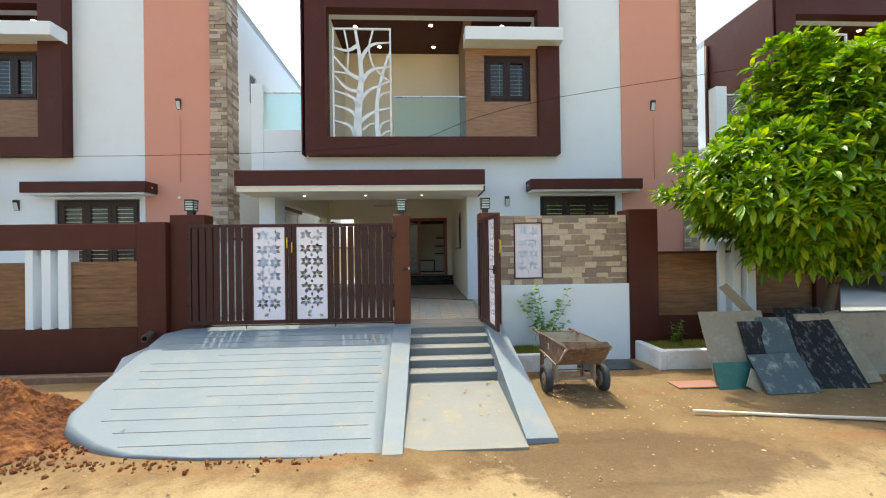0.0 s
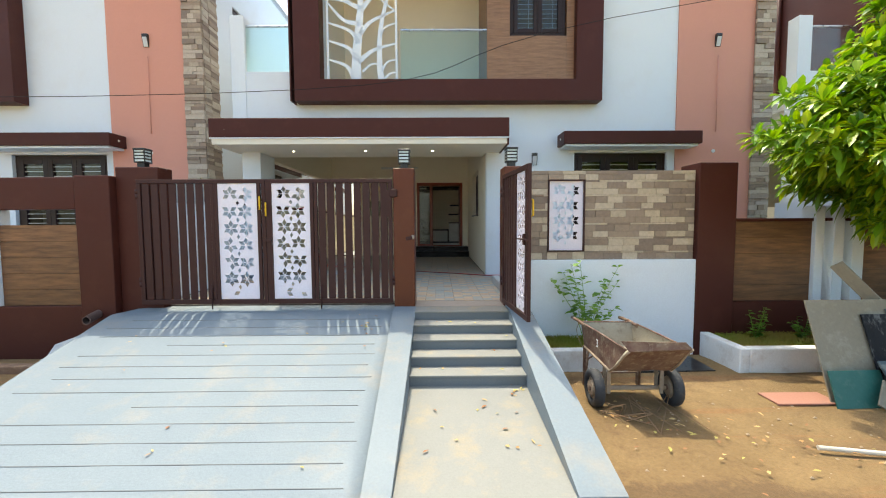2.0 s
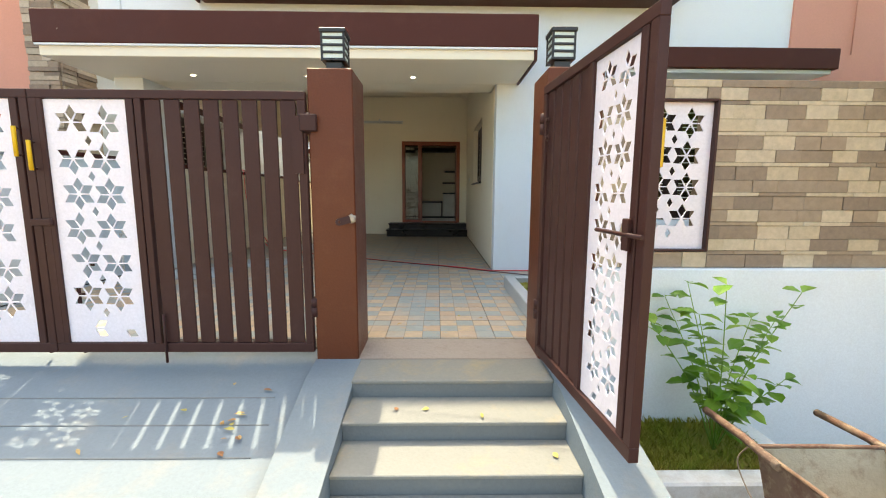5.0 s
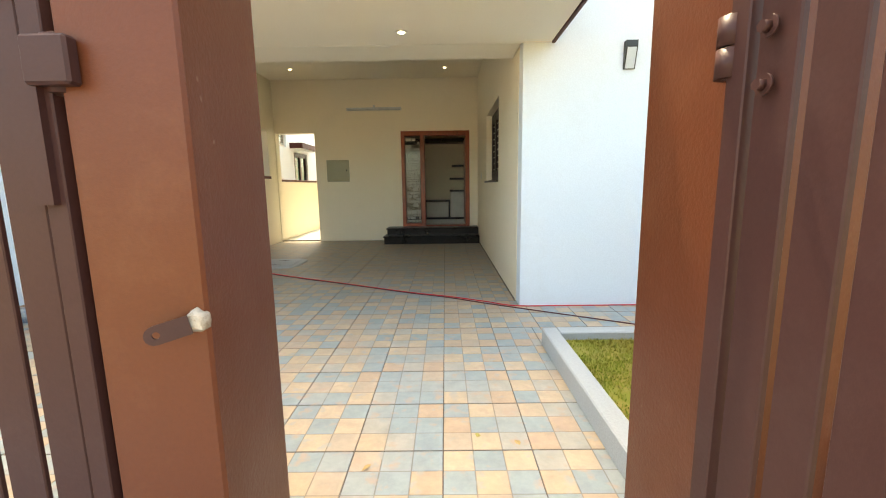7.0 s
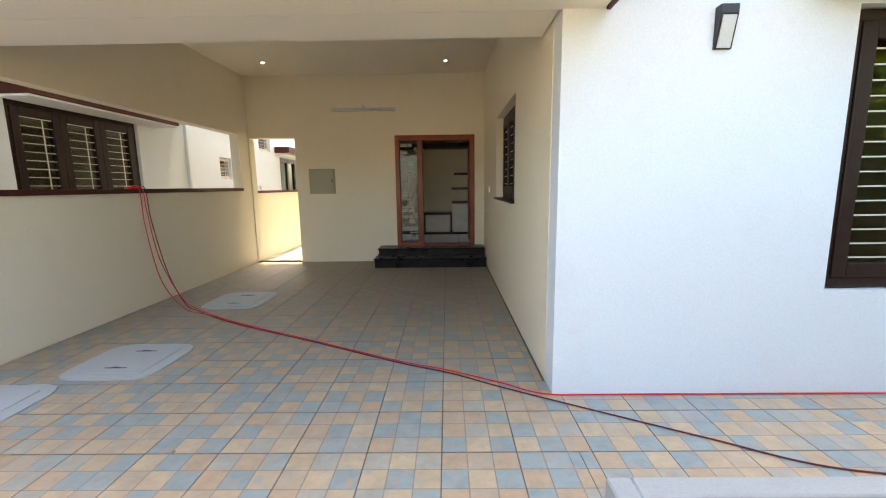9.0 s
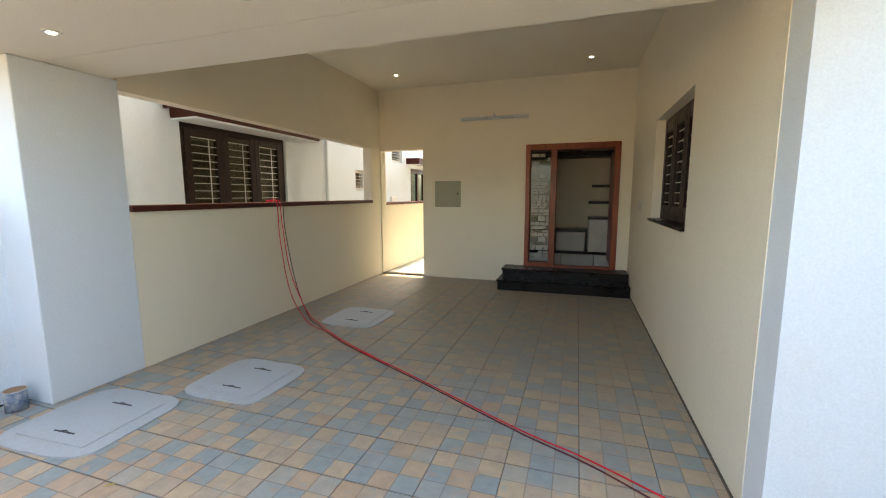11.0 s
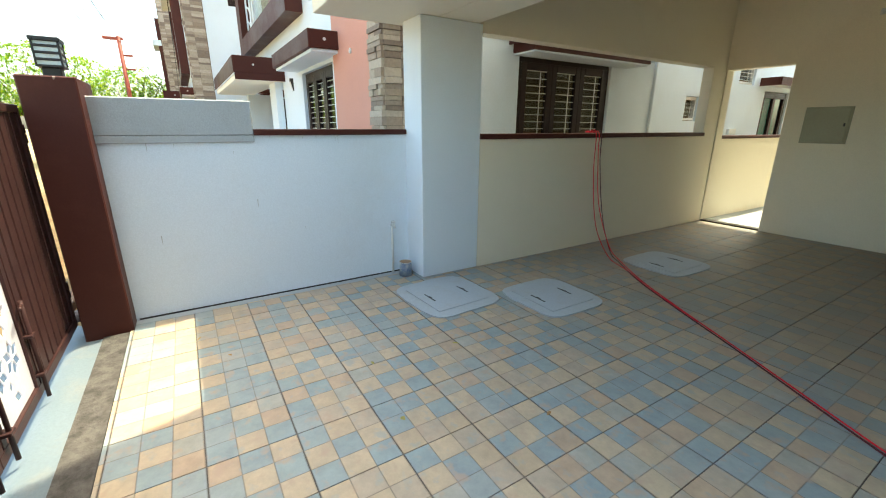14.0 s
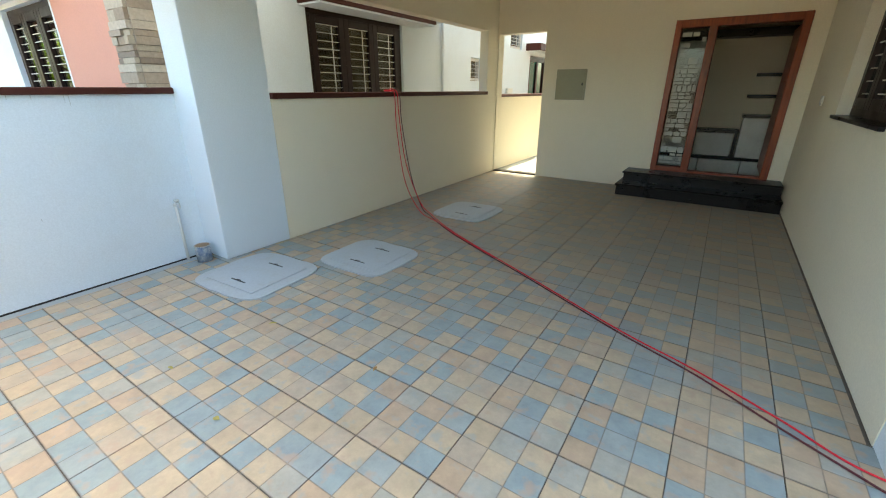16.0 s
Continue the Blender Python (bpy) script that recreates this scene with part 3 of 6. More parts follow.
for i in range(26):
    y, h, w = 0.42 + 2.4 * rng.random() ** 1.6, rng.uniform(0.01, 0.06) * rng.choice((1, 1, 2)), rng.uniform(0.0015, 0.004)
    z = 1.458 if i < 22 else rng.uniform(0.3, 1.4)
    b0 = len(vs)
    vs += [(-3.828, y - w, z), (-3.828, y + w, z), (-3.8285, y + w * 0.4, z - h), (-3.8285, y - w * 0.3, z - h)]
    fs.append((b0, b0 + 1, b0 + 2, b0 + 3))
me = bpy.data.meshes.new("wall_stain")
me.from_pydata(vs, [], fs)
me.materials.append(surface("wall_stain", (0.50, 0.52, 0.52), 0.9))
tagged(new("wall_stain", me), "thin grey drips and scuffs on the white wall", "stain", kind="stuff")
structure("wall_grey", boxes((-4.05, -3.81, 0.38, 1.458, 1.46, 1.735), b=0.008), CEMENT, "bare grey cement block on the boundary wall", "wall")
structure("ledge_grey", boxes((-4.05, -3.81, 0.38, 1.458, 1.405, 1.459), b=0.004), CEMENT, "thin grey cement band on the wall", "ledge")
structure("wall_side_passage", boxes((-3.75, -3.55, 8.57, 16.0, -0.3, 1.36)), CREAM, "cream boundary wall along the side passage", "wall")
structure("coping_3", boxes((-3.78, -3.52, 8.57, 16.0, 1.36, 1.41), b=0.006), BROWN, "dark brown coping of the passage wall", "coping")
structure("wall_passage_house", boxes((-2.6, -2.4, 8.57, 16.0, -0.3, 3.7)), CREAM, "cream side wall of the house along the passage", "wall")
structure("floor_passage", boxes((-3.55, -2.6, 8.37, 16.0, -0.3, -0.02)), CEMENT, "grey cement floor of the side passage", "floor")
structure("wall_passage_end", boxes((-3.55, -2.6, 16.0, 16.2, -0.3, 2.6)), CREAM, "cream wall closing the side passage", "wall")
structure("sill_passage", boxes((-3.47, -2.6, 8.36, 8.5, -0.2, 0.02), b=0.004), GRANITE, "dark granite sill in the passage opening", "threshold")

# ---- room behind the door ----
structure("floor_room", boxes((-2.4, 3.0, 8.57, 10.6, -0.1, 0.08)), surface("room_tile", (0.5, 0.44, 0.34), 0.2), "polished beige floor of the living room", "floor")
bm = boxes((-2.4, -2.2, 8.57, 10.6, 0.08, 3.3), (2.8, 3.0, 8.57, 10.6, 0.08, 3.3), (-2.4, 3.0, 10.42, 10.6, 0.08, 3.3))
structure("wall_room", bm, CREAM, "cream walls of the dim living room", "wall")
structure("ceiling_room", boxes((-2.4, 3.0, 8.57, 10.6, 3.3, 3.5)), CEIL, "plain ceiling of the living room", "ceiling")
LAMIN = surface("white_laminate", (0.75, 0.74, 0.70), 0.3)
unit = thing("tv_unit", (0.3, 10.2, 0.08), "black and white wall unit with open niches", "cabinet")
part("base_shelf", boxes((-0.9, 1.4, 9.98, 10.42, 0.33, 0.38), b=0.004), GRANITE, unit)
part("upper_shelf", boxes((-0.28, 0.40, 10.0, 10.42, 0.79, 0.84), b=0.004), GRANITE, unit)
part("side_panel", boxes((0.36, 0.40, 10.0, 10.42, 0.38, 0.79)), GRANITE, unit)
part("side_panel", boxes((-0.28, -0.24, 10.0, 10.42, 0.38, 0.79)), GRANITE, unit)
part("cupboard", boxes((0.42, 0.98, 9.98, 10.42, 0.385, 1.05), b=0.006), LAMIN, unit, "white laminate cupboard")
part("cupboard_top", boxes((0.40, 1.0, 9.97, 10.42, 1.055, 1.10)), GRANITE, unit)
part("low_cupboard", boxes((-0.22, 0.34, 10.05, 10.42, 0.385, 0.78), b=0.006), LAMIN, unit, "white laminate drawer front")
for x in (-0.75, -0.1, 0.55):
    part("drawer", boxes((x, x + 0.63, 10.0, 10.42, 0.085, 0.325), b=0.006), LAMIN, unit, "white laminate drawer front")
for z, x in ((1.37, 0.40), (1.71, 0.46)):
    sh = thing("wall_shelf", (0.9, 10.3, z), "short black floating wall shelf", "shelf", "floating shelves in the living room")
    part("board", boxes((x, 1.3, 10.2, 10.418, z, z + 0.05), b=0.004), GRANITE, sh)
structure("beam_room", boxes((-2.2, 2.8, 10.1, 10.42, 2.32, 2.44)), GRANITE, "black pelmet band high on the room's wall", "beam")

# ---- front door ----
door = thing("door", (0.06, 8.4, 0.3), "varnished teak front door frame with patterned glass sidelight", "door")
Y0, Y1 = 8.34, 8.5
for a in ((-0.69, -0.61, 0.3, 2.41), (0.73, 0.82, 0.3, 2.41), (-0.27, -0.17, 0.3, 2.32), (-0.61, 0.73, 2.31, 2.409), (-0.61, -0.27, 0.3, 0.38)):
    part("frame", boxes((a[0], a[1], Y0, Y1, a[2], a[3]), b=0.006), DOORWOOD, door)
part("sill", boxes((-0.17, 0.73, Y0, Y1, 0.3, 0.335), b=0.004), DOORWOOD, door)
lite = part("sidelight", boxes((-0.605, -0.275, 8.42, 8.43, 0.38, 2.31)), PANE, door, "patterned glass sidelight")
lite.visible_shadow = False
bm = bmesh.new()
random.seed(4)
z = 0.42
while z < 2.26:
    hgt = random.choice((0.05, 0.07, 0.1))
    x = -0.59
    while x < -0.32:
        w = random.choice((0.05, 0.08, 0.12))
        if random.random() < 0.75:
            box(bm, x, min(x + w, -0.285), 8.405, 8.418, z, z + hgt - 0.015)
        x += w + 0.015
    z += hgt
part("etched_block", bm, surface("etched_glass", (0.42, 0.44, 0.40), 0.25), lite, "frosted block pattern")
leafd = part("door_leaf", boxes((0.74, 0.78, 8.52, 9.38, 0.34, 2.3), b=0.004), DOORWOOD, door, "teak door leaf swung inwards")
st = thing("door_steps", (0, 8.0, 0), "two black granite steps at the front door", "steps")
part("lower_step", boxes((-1.03, 0.985, 7.66, 8.37, 0.0, 0.14)), GRANITE, st)
part("lower_tread", boxes((-1.05, 0.988, 7.63, 8.37, 0.14, 0.17), b=0.008), GRANITE, st)
part("upper_step", boxes((-1.0, 0.985, 7.97, 8.37, 0.17, 0.28)), GRANITE, st)
part("upper_tread", boxes((-1.02, 0.988, 7.94, 8.5, 0.28, 0.31), b=0.008), GRANITE, st)

# ---- fixtures in the carport ----
db = thing("distribution_box", (-2.11, 8.36, 1.57), "grey-green metal electrical distribution box on the wall", "electrical box")
PANEL = surface("db_paint", (0.36, 0.35, 0.24), 0.4)
part("box_frame", boxes((-2.36, -1.86, 8.355, 8.37, 1.335, 1.81), b=0.004), PANEL, db)
part("box_door", boxes((-2.335, -1.885, 8.343, 8.355, 1.36, 1.785), b=0.004), PANEL, db)
part("latch", boxes((-1.925, -1.905, 8.335, 8.343, 1.56, 1.6), b=0.003), BLACK, db)
tl = thing("tube_light", (-1.26, 8.34, 2.87), "unlit white tube light batten on the wall", "lamp")
part("batten", boxes((-1.86, -0.66, 8.335, 8.37, 2.885, 2.92), b=0.004), FROST, tl)
part("tube", tube(bmesh.new(), [(-1.84, 8.345, 2.868), (-0.68, 8.345, 2.868)], 0.013, 10), FROST, tl)
for x in (-1.86, -0.68):
    part("end_cap", boxes((x, x + 0.02, 8.325, 8.368, 2.85, 2.886)), LAMIN, tl)
part("holder", boxes((-1.28, -1.24, 8.35, 8.37, 2.92, 2.97), b=0.004), FROST, tl)
sw = thing("switch_plate", (0.985, 7.2, 1.4), "small white switch plate on the side wall", "switch")
part("plate", boxes((0.978, 0.99, 7.12, 7.25, 1.34, 1.44), b=0.003), LAMIN, sw)
part("rocker", boxes((0.972, 0.978, 7.15, 7.22, 1.37, 1.41), b=0.002), LAMIN, sw)


def downlight(x, y, z):
    d = thing("downlight", (x, y, z), "small recessed round spotlight, switched on", "lamp", "recessed spotlights")
    bm = bmesh.new()
    disc(bm, (x, y, z - 0.006), (0, 0, 1), 0.045, 0.006, 20, 0.05)
    part("rim", bm, LAMIN, d)
    bm = bmesh.new()
    disc(bm, (x, y, z - 0.009), (0, 0, 1), 0.024, 0.003, 16)
    part("lens", bm, LAMPGLOW, d, "glowing lens")


for x, y, z in ((-2.75, 7.55, 3.52), (0.29, 7.6, 3.52), (-2.78, 2.77, 2.5), (-1.38, 2.77, 2.5), (-0.08, 2.77, 2.5)):
    downlight(x, y, z)


# ---- windows ----
def window(parent, m, w, h, leaves, grille=0.1, inside=True, curtain=None, gy=0.008, st_=0.085, rods=True, frame_mat=None, t=0.07, depth=0.5):
    """A casement window with a grille, from its lower left corner: x across, y inwards, z up."""
    fr = bmesh.new()
    frame_mat = frame_mat or UPVC
    for a in ((0, w, 0, t), (0, w, h - t, h), (0, t, t, h - t), (w - t, w, t, h - t)):
        box(fr, a[0], a[1], 0, 0.08, a[2], a[3], 0.005)
    win = part("window", fr, frame_mat, parent, "dark brown casement window" if frame_mat is UPVC else "small white ventilator window", m)
    lw = (w - 2 * t) / leaves
    for i in range(leaves):
        x0 = t + i * lw
        s = bmesh.new()
        for a in ((x0, x0 + st_, t, h - t), (x0 + lw - st_, x0 + lw, t, h - t), (x0 + st_, x0 + lw - st_, t, t + st_), (x0 + st_, x0 + lw - st_, h - t - st_, h - t)):
            box(s, a[0] + 0.002, a[1] - 0.002, -0.012, 0.05, a[2], a[3], 0.004)
        part("sash", s, frame_mat, win, "", m)
        pn = part("pane", boxes((x0 + 0.05, x0 + lw - 0.05, 0.028, 0.033, t + 0.05, h - t - 0.05)), PANE, win, "", m)
        pn.visible_shadow = False
    for i in range(leaves):
        z = t + st_ + 0.03
        while z < h - t - st_:
            part("grille_bar", boxes((t + i * lw + st_, t + (i + 1) * lw - st_, gy, gy + 0.01, z, z + 0.009)), STEEL, win, "", m)
            z += grille
        if grille < 1 and rods:
            xb = t + i * lw + st_ + 0.72 * (lw - 2 * st_)
            part("grille_rod", boxes((xb, xb + 0.011, gy + 0.011, gy + 0.02, t + st_, h - t - st_)), STEEL, win, "", m)
    if inside:
        c = bmesh.new()
        box(c, -0.02, w + 0.02, depth, depth + 0.02, -0.02, h + 0.02)
        for a in ((-0.02, 0.0), (w, w + 0.02)):
            box(c, a[0], a[1], 0.1, depth, -0.02, h + 0.02)
        box(c, 0, w, 0.1, depth, h, h + 0.02)
        box(c, 0, w, 0.1, depth, -0.02, 0)
        part("room_behind", c, curtain or DARKIN, win, "dim room behind the glass", m)
    return win


T, R = Matrix.Translation, Matrix.Rotation
wr = thing("window_1", (1.1, 5.6, 1.27), "dark brown window set deep in the carport's side wall", "window")
window(wr, T((1.10, 6.39, 1.28)) @ R(radians(-90), 4, 'Z'), 1.6, 1.1, 3)
part("sill", boxes((0.97, 1.1, 4.782, 6.398, 1.255, 1.285), b=0.003), GRANITE, wr)


# ---- the house front, built once and set twice more along the road ----
house = thing("house", (0, 3.08, 0), "two-storey white and pink house with brown box frame", "house", "twin houses")
F0, F1 = 3.08, 3.28
bm = wall_y(F0, F1, -2.8, 4.85, -0.6, 7.6, [(2.8, 4.7, 0.72, 2.5), (-2.24, 2.72, 3.87, 6.87), (-2.9, 1.01, -0.7, 2.96)])
part("front_wall", bm, WHITE, house, "white plastered front wall")
part("pink_wall", boxes((4.85, 6.38, F0 - 0.03, F1, -0.6, 7.6)), PINK, house, "salmon pink plaster strip")
part("stone_backing", boxes((6.38, 6.74, F0 - 0.05, F1 + 0.3, -0.6, 8.0)), surface("stone_joint", (0.2, 0.16, 0.12), 0.9), house)
bm = bmesh.new()
random.seed(9)
z = -0.55
while z < 7.95:
    hgt = random.choice((0.055, 0.075, 0.075, 0.1))
    x = 6.37
    while x < 6.73:
        w = random.choice((0.12, 0.18, 0.25, 0.38))
        x1 = min(x + w, 6.75)
        if x1 > 6.68:
            x1 = 6.75
        box(bm, x, x1 - 0.004, F0 - 0.075 - random.random() * 0.03, F0 - 0.05, z, z + hgt - 0.005)
        x = x1
    box(bm, 6.74, 6.755 + random.random() * 0.025, F0 - 0.05, F0 + 0.16, z, z + hgt - 0.005)
    box(bm, 6.74, 6.755 + random.random() * 0.025, F0 + 0.165, F0 + 0.48, z, z + hgt - 0.005)
    z += hgt
sc = part("stone_cladding", bm, STONES, house, "stacked brown stone cladding strip")
tagged(sc, kind="stuff")
part("side_wall", wall_x(6.54, 6.74, F1 + 0.3, 16.0, -0.6, 7.4, [(5.07, 7.05, 1.2, 2.50), (9.36, 9.82, 1.67, 2.13), (4.3, 4.75, 5.2, 6.0), (11.3, 12.0, 2.45, 2.95), (12.6, 13.9, 1.1, 2.36)]), WHITE, house, "white plastered side wall")
window(house, T((6.70, 5.08, 1.21)) @ R(radians(90), 4, 'Z'), 1.96, 1.28, 3, st_=0.10)
bm = boxes((6.74, 7.16, 4.95, 7.45, 2.50, 2.70), b=0.006)
part("window_canopy", bm, BROWN, house, "brown window canopy with a white underside")
part("canopy_soffit", boxes((6.74, 7.14, 4.97, 7.43, 2.476, 2.498)), WHITE, house, "white canopy underside")
for y, z, w, h in ((9.37, 1.68, 0.44, 0.44), (11.31, 2.46, 0.68, 0.48)):
    window(house, T((6.70, y, z)) @ R(radians(90), 4, 'Z'), w, h, 1, 0.075, st_=0.02, frame_mat=LAMIN, t=0.03)
window(house, T((6.70, 4.31, 5.21)) @ R(radians(90), 4, 'Z'), 0.43, 0.78, 1, 0.1)
green = surface("green_curtain", (0.16, 0.62, 0.42), 0.8)
window(house, T((6.70, 12.61, 1.11)) @ R(radians(90), 4, 'Z'), 1.28, 1.24, 2, 2.0, True, green, st_=0.06, depth=0.12)
part("rear_hood", boxes((6.74, 7.12, 12.3, 14.2, 2.47, 2.58), b=0.006), WHITE, house, "white rear window hood with brown edge")
part("rear_hood_edge", boxes((7.12, 7.15, 12.28, 14.22, 2.45, 2.62), b=0.004), BROWN, house)
part("rear_hood_edge", boxes((6.74, 7.12, 12.27, 12.3, 2.45, 2.62), b=0.004), BROWN, house)
part("meter_box", boxes((6.74, 6.80, 11.15, 11.45, 1.40, 1.52), b=0.006), LAMIN, house, "small white service box")
part("wall_rib", boxes((6.74, 6.80, 8.2, 8.36, -0.6, 3.6), b=0.01), WHITE, house, "shallow plastered rib")
part("side_hood", boxes((6.74, 7.15, 4.9, 8.1, 2.62, 2.70), b=0.006), WHITE, house, "white window hood with brown edge")
part("side_hood_edge", boxes((7.15, 7.18, 4.88, 8.12, 2.60, 2.74), b=0.004), BROWN, house)
part("side_hood_edge", boxes((6.74, 7.15, 4.87, 4.9, 2.60, 2.74), b=0.004), BROWN, house)
part("roof", boxes((-2.8, 6.74, F1, 16.0, 7.3, 7.5)), CEMENT, house, "flat cement roof slab")
part("back_wall", boxes((-2.8, 6.74, 16.0, 16.2, -0.6, 7.5)), WHITE, house)
part("upper_left_wall", boxes((-2.8, -2.6, F1, 16.0, 3.7, 7.5)), WHITE, house)
part("side_cladding", boxes((-2.83, -2.802, 2.78, 5.2, 3.46, 7.45), b=0.003), BROWN, house, "dark brown side of the box frame")
part("downpipe", tube(bmesh.new(), [(-2.88, 5.05, 3.9), (-2.88, 5.05, 7.2)], 0.05, 10), BROWN, house)
# terrace slab, carried on unseen past y 8.6 to shade the side passage
part("terrace_shade_slab", boxes((-3.74, -2.8, F0 + 0.13, 9.72, 3.702, 3.9)), WHITE, house)
part("parapet", boxes((-4.03, -2.8, F0, F0 + 0.12, 2.96, 4.12), b=0.005), WHITE, house, "white terrace parapet")
part("pier", boxes((-4.08, -3.80, F0 - 0.02, F0 + 0.25, 2.96, 5.2), b=0.006), WHITE, house)
gl = part("terrace_glass", boxes((-3.80, -2.81, F0 + 0.05, F0 + 0.062, 4.12, 5.0)), BALU, house, "green-tinted glass balustrade")
gl.visible_shadow = False
part("terrace_rail", boxes((-3.80, -2.81, F0 + 0.035, F0 + 0.08, 5.0, 5.03), b=0.004), CHROME, house)
window(house, T((2.81, F0 + 0.06, 0.73)), 1.88, 1.76, 3, 0.095, st_=0.10, rods=False)

# window hood
hood = part("window_hood", boxes((2.45, 5.13, 2.62, F0, 2.60, 2.84), b=0.008), BROWN, house, "brown window hood with white underside")
part("underside", boxes((2.50, 5.08, 2.67, F0 - 0.002, 2.555, 2.60), b=0.004), WHITE, hood)
for x in (2.452, 5.128):
    bm = bmesh.new()
    disc(bm, (x - 0.012, 2.85, 2.72), (1, 0, 0), 0.022, 0.024, 14)
    part("drain_pipe", bm, LAMIN, hood, "white drain spout")

# canopy
can = part("canopy", boxes((-4.03, 1.30, 2.05, F0 - 0.002, 2.62, 2.955), b=0.01), BROWN, house, "brown carport canopy with white soffit")
bm = bmesh.new()
disc(bm, (1.288, 2.45, 2.79), (1, 0, 0), 0.022, 0.024, 14)
part("drain_pipe", bm, LAMIN, can, "white drain spout")
part("soffit", boxes((-4.0, 1.268, 2.09, 3.10, 2.5, 2.62), b=0.006), CEIL, can, "white soffit")
part("side_fascia", boxes((1.27, 1.298, 2.07, 3.076, 2.488, 2.622), b=0.003), BROWN, can)
part("drip_edge", boxes((-4.02, 1.29, 2.06, 2.085, 2.60, 2.62)), WHITE, can)

# box frame
B0 = 2.78
bm = boxes((-2.74, 3.23, B0, F0 - 0.002, 3.46, 3.87), (-2.74, 3.23, B0, F0 - 0.002, 6.87, 7.45),
           (-2.74, -2.24, B0, F0 - 0.002, 3.87, 6.87), (2.72, 3.23, B0, F0 - 0.002, 3.87, 6.87))
part("box_frame", bm, BROWN, house, "dark brown projecting box frame")
for r in ((-2.44, -2.242, F0 - 0.002, 5.0, 3.87, 6.87), (2.722, 2.9, F0 - 0.002, 5.0, 3.87, 6.87), (-2.44, 2.9, 5.0, 5.2, 3.7, 7.0)):
    part("balcony_wall", boxes(r), CREAM, house, "cream balcony wall")
part("balcony_floor", boxes((-2.44, 2.9, F1, 5.0, 3.72, 3.868)), CEMENT, house)
part("balcony_ceiling", boxes((-2.44, 2.9, F1, 5.0, 6.872, 7.0)), BROWN, house, "brown balcony ceiling")
for x, y in ((-1.7, 3.6), (0.2, 3.5), (2.0, 3.5), (0.3, 4.6), (-1.2, 4.6)):
    bm = bmesh.new()
    disc(bm, (x, y, 6.862), (0, 0, 1), 0.05, 0.01, 16)
    part("balcony_lamp", bm, LAMPGLOW, house, "glowing spotlight")
# two plain boxes for the dark shapes behind the balcony glass
for x0, x1, z1, mt_ in ((-0.95, -0.25, 4.18, WOODTILE), (0.05, 0.72, 4.16, UPVC)):
    part("balcony_planter", boxes((x0, x1, 4.55, 4.95, 3.87, z1), b=0.01), mt_, house, "low box on the balcony floor")
# wood-tiled block with a window and a white slab
W0 = 2.95
bm = wall_y(W0, F1, 1.0, 2.72, 3.87, 6.3, [(1.45, 2.57, 4.75, 5.86)])
box(bm, 1.0, 1.2, F1, 4.6, 3.87, 6.87)
part("wood_block", bm, WOODTILE, house, "brown wood-look tiled wall")
bm = bmesh.new()
random.seed(3)
for r, z in enumerate(np.arange(3.872, 6.28, 0.2)):
    x = 1.0 - (r % 2) * 0.3
    while x < 2.718:
        a, b2 = max(x, 1.002), min(x + 0.6, 2.718)
        for p, q, s, u in panel_cells(a, b2, z, min(z + 0.197, 6.3), [(1.45, 2.57, 4.75, 5.86)]):
            if b2 - a > 0.02:
                box(bm, p, q - 0.003, W0 - 0.006 - 0.003 * random.random(), W0, s, u)
        x += 0.6
tagged(part("wood_tile", bm, WOODTILE, house, "brown wood-look wall tiles"), kind="stuff")
window(house, T((1.46, W0 + 0.06, 4.76)), 1.10, 1.09, 2, 0.09, gy=0.05)
part("white_slab", boxes((0.96, 3.24, 2.5, W0 - 0.01, 6.02, 6.32), b=0.008), WHITE, house, "thick white slab over the upper window")
# glass rail
gl = part("balcony_glass", boxes((-0.70, 0.995, B0 + 0.16, B0 + 0.172, 3.87, 4.84)), BALU, house, "green-tinted glass balustrade")
gl.visible_shadow = False
part("balcony_rail", boxes((-0.70, 0.995, B0 + 0.145, B0 + 0.187, 4.84, 4.875), b=0.004), CHROME, house)
# cut-metal tree screen
scr = part("screen_frame", boxes((-2.14, -2.10, B0 + 0.15, B0 + 0.19, 3.87, 6.48), (-0.80, -0.76, B0 + 0.15, B0 + 0.19, 3.87, 6.48), (-2.10, -0.80, B0 + 0.15, B0 + 0.19, 6.44, 6.48)), WHITE, house, "white metal screen cut as a tree")
ys_ = B0 + 0.17
bm = bmesh.new()


def limb(pts, w0, w1):
    c = curve_points([(p[0], 0, p[1]) for p in pts], 8)
    lo = []
    for i, p in enumerate(c):
        d = (c[min(i + 1, len(c) - 1)] - c[max(i - 1, 0)]).normalized()
        s = Vector((-d.z, 0, d.x)) * (w0 + (w1 - w0) * i / (len(c) - 1))
        lo.append([bm.verts.new((q.x, ys_ + dy, q.z)) for q in (p - s, p + s) for dy in (-0.006, 0.006)])
    for a, b2 in zip(lo, lo[1:]):
        for i, j in ((0, 2), (2, 3), (3, 1), (1, 0)):
            bm.faces.new((a[i], a[j], b2[j], b2[i]))


limb([(-1.58, 3.87), (-1.56, 4.4), (-1.50, 4.97), (-1.47, 5.36), (-1.50, 5.8), (-1.60, 6.46)], 0.10, 0.03)
limb([(-1.07, 3.87), (-1.11, 4.2), (-1.09, 4.84), (-0.94, 5.5), (-0.78, 5.95)], 0.065, 0.018)
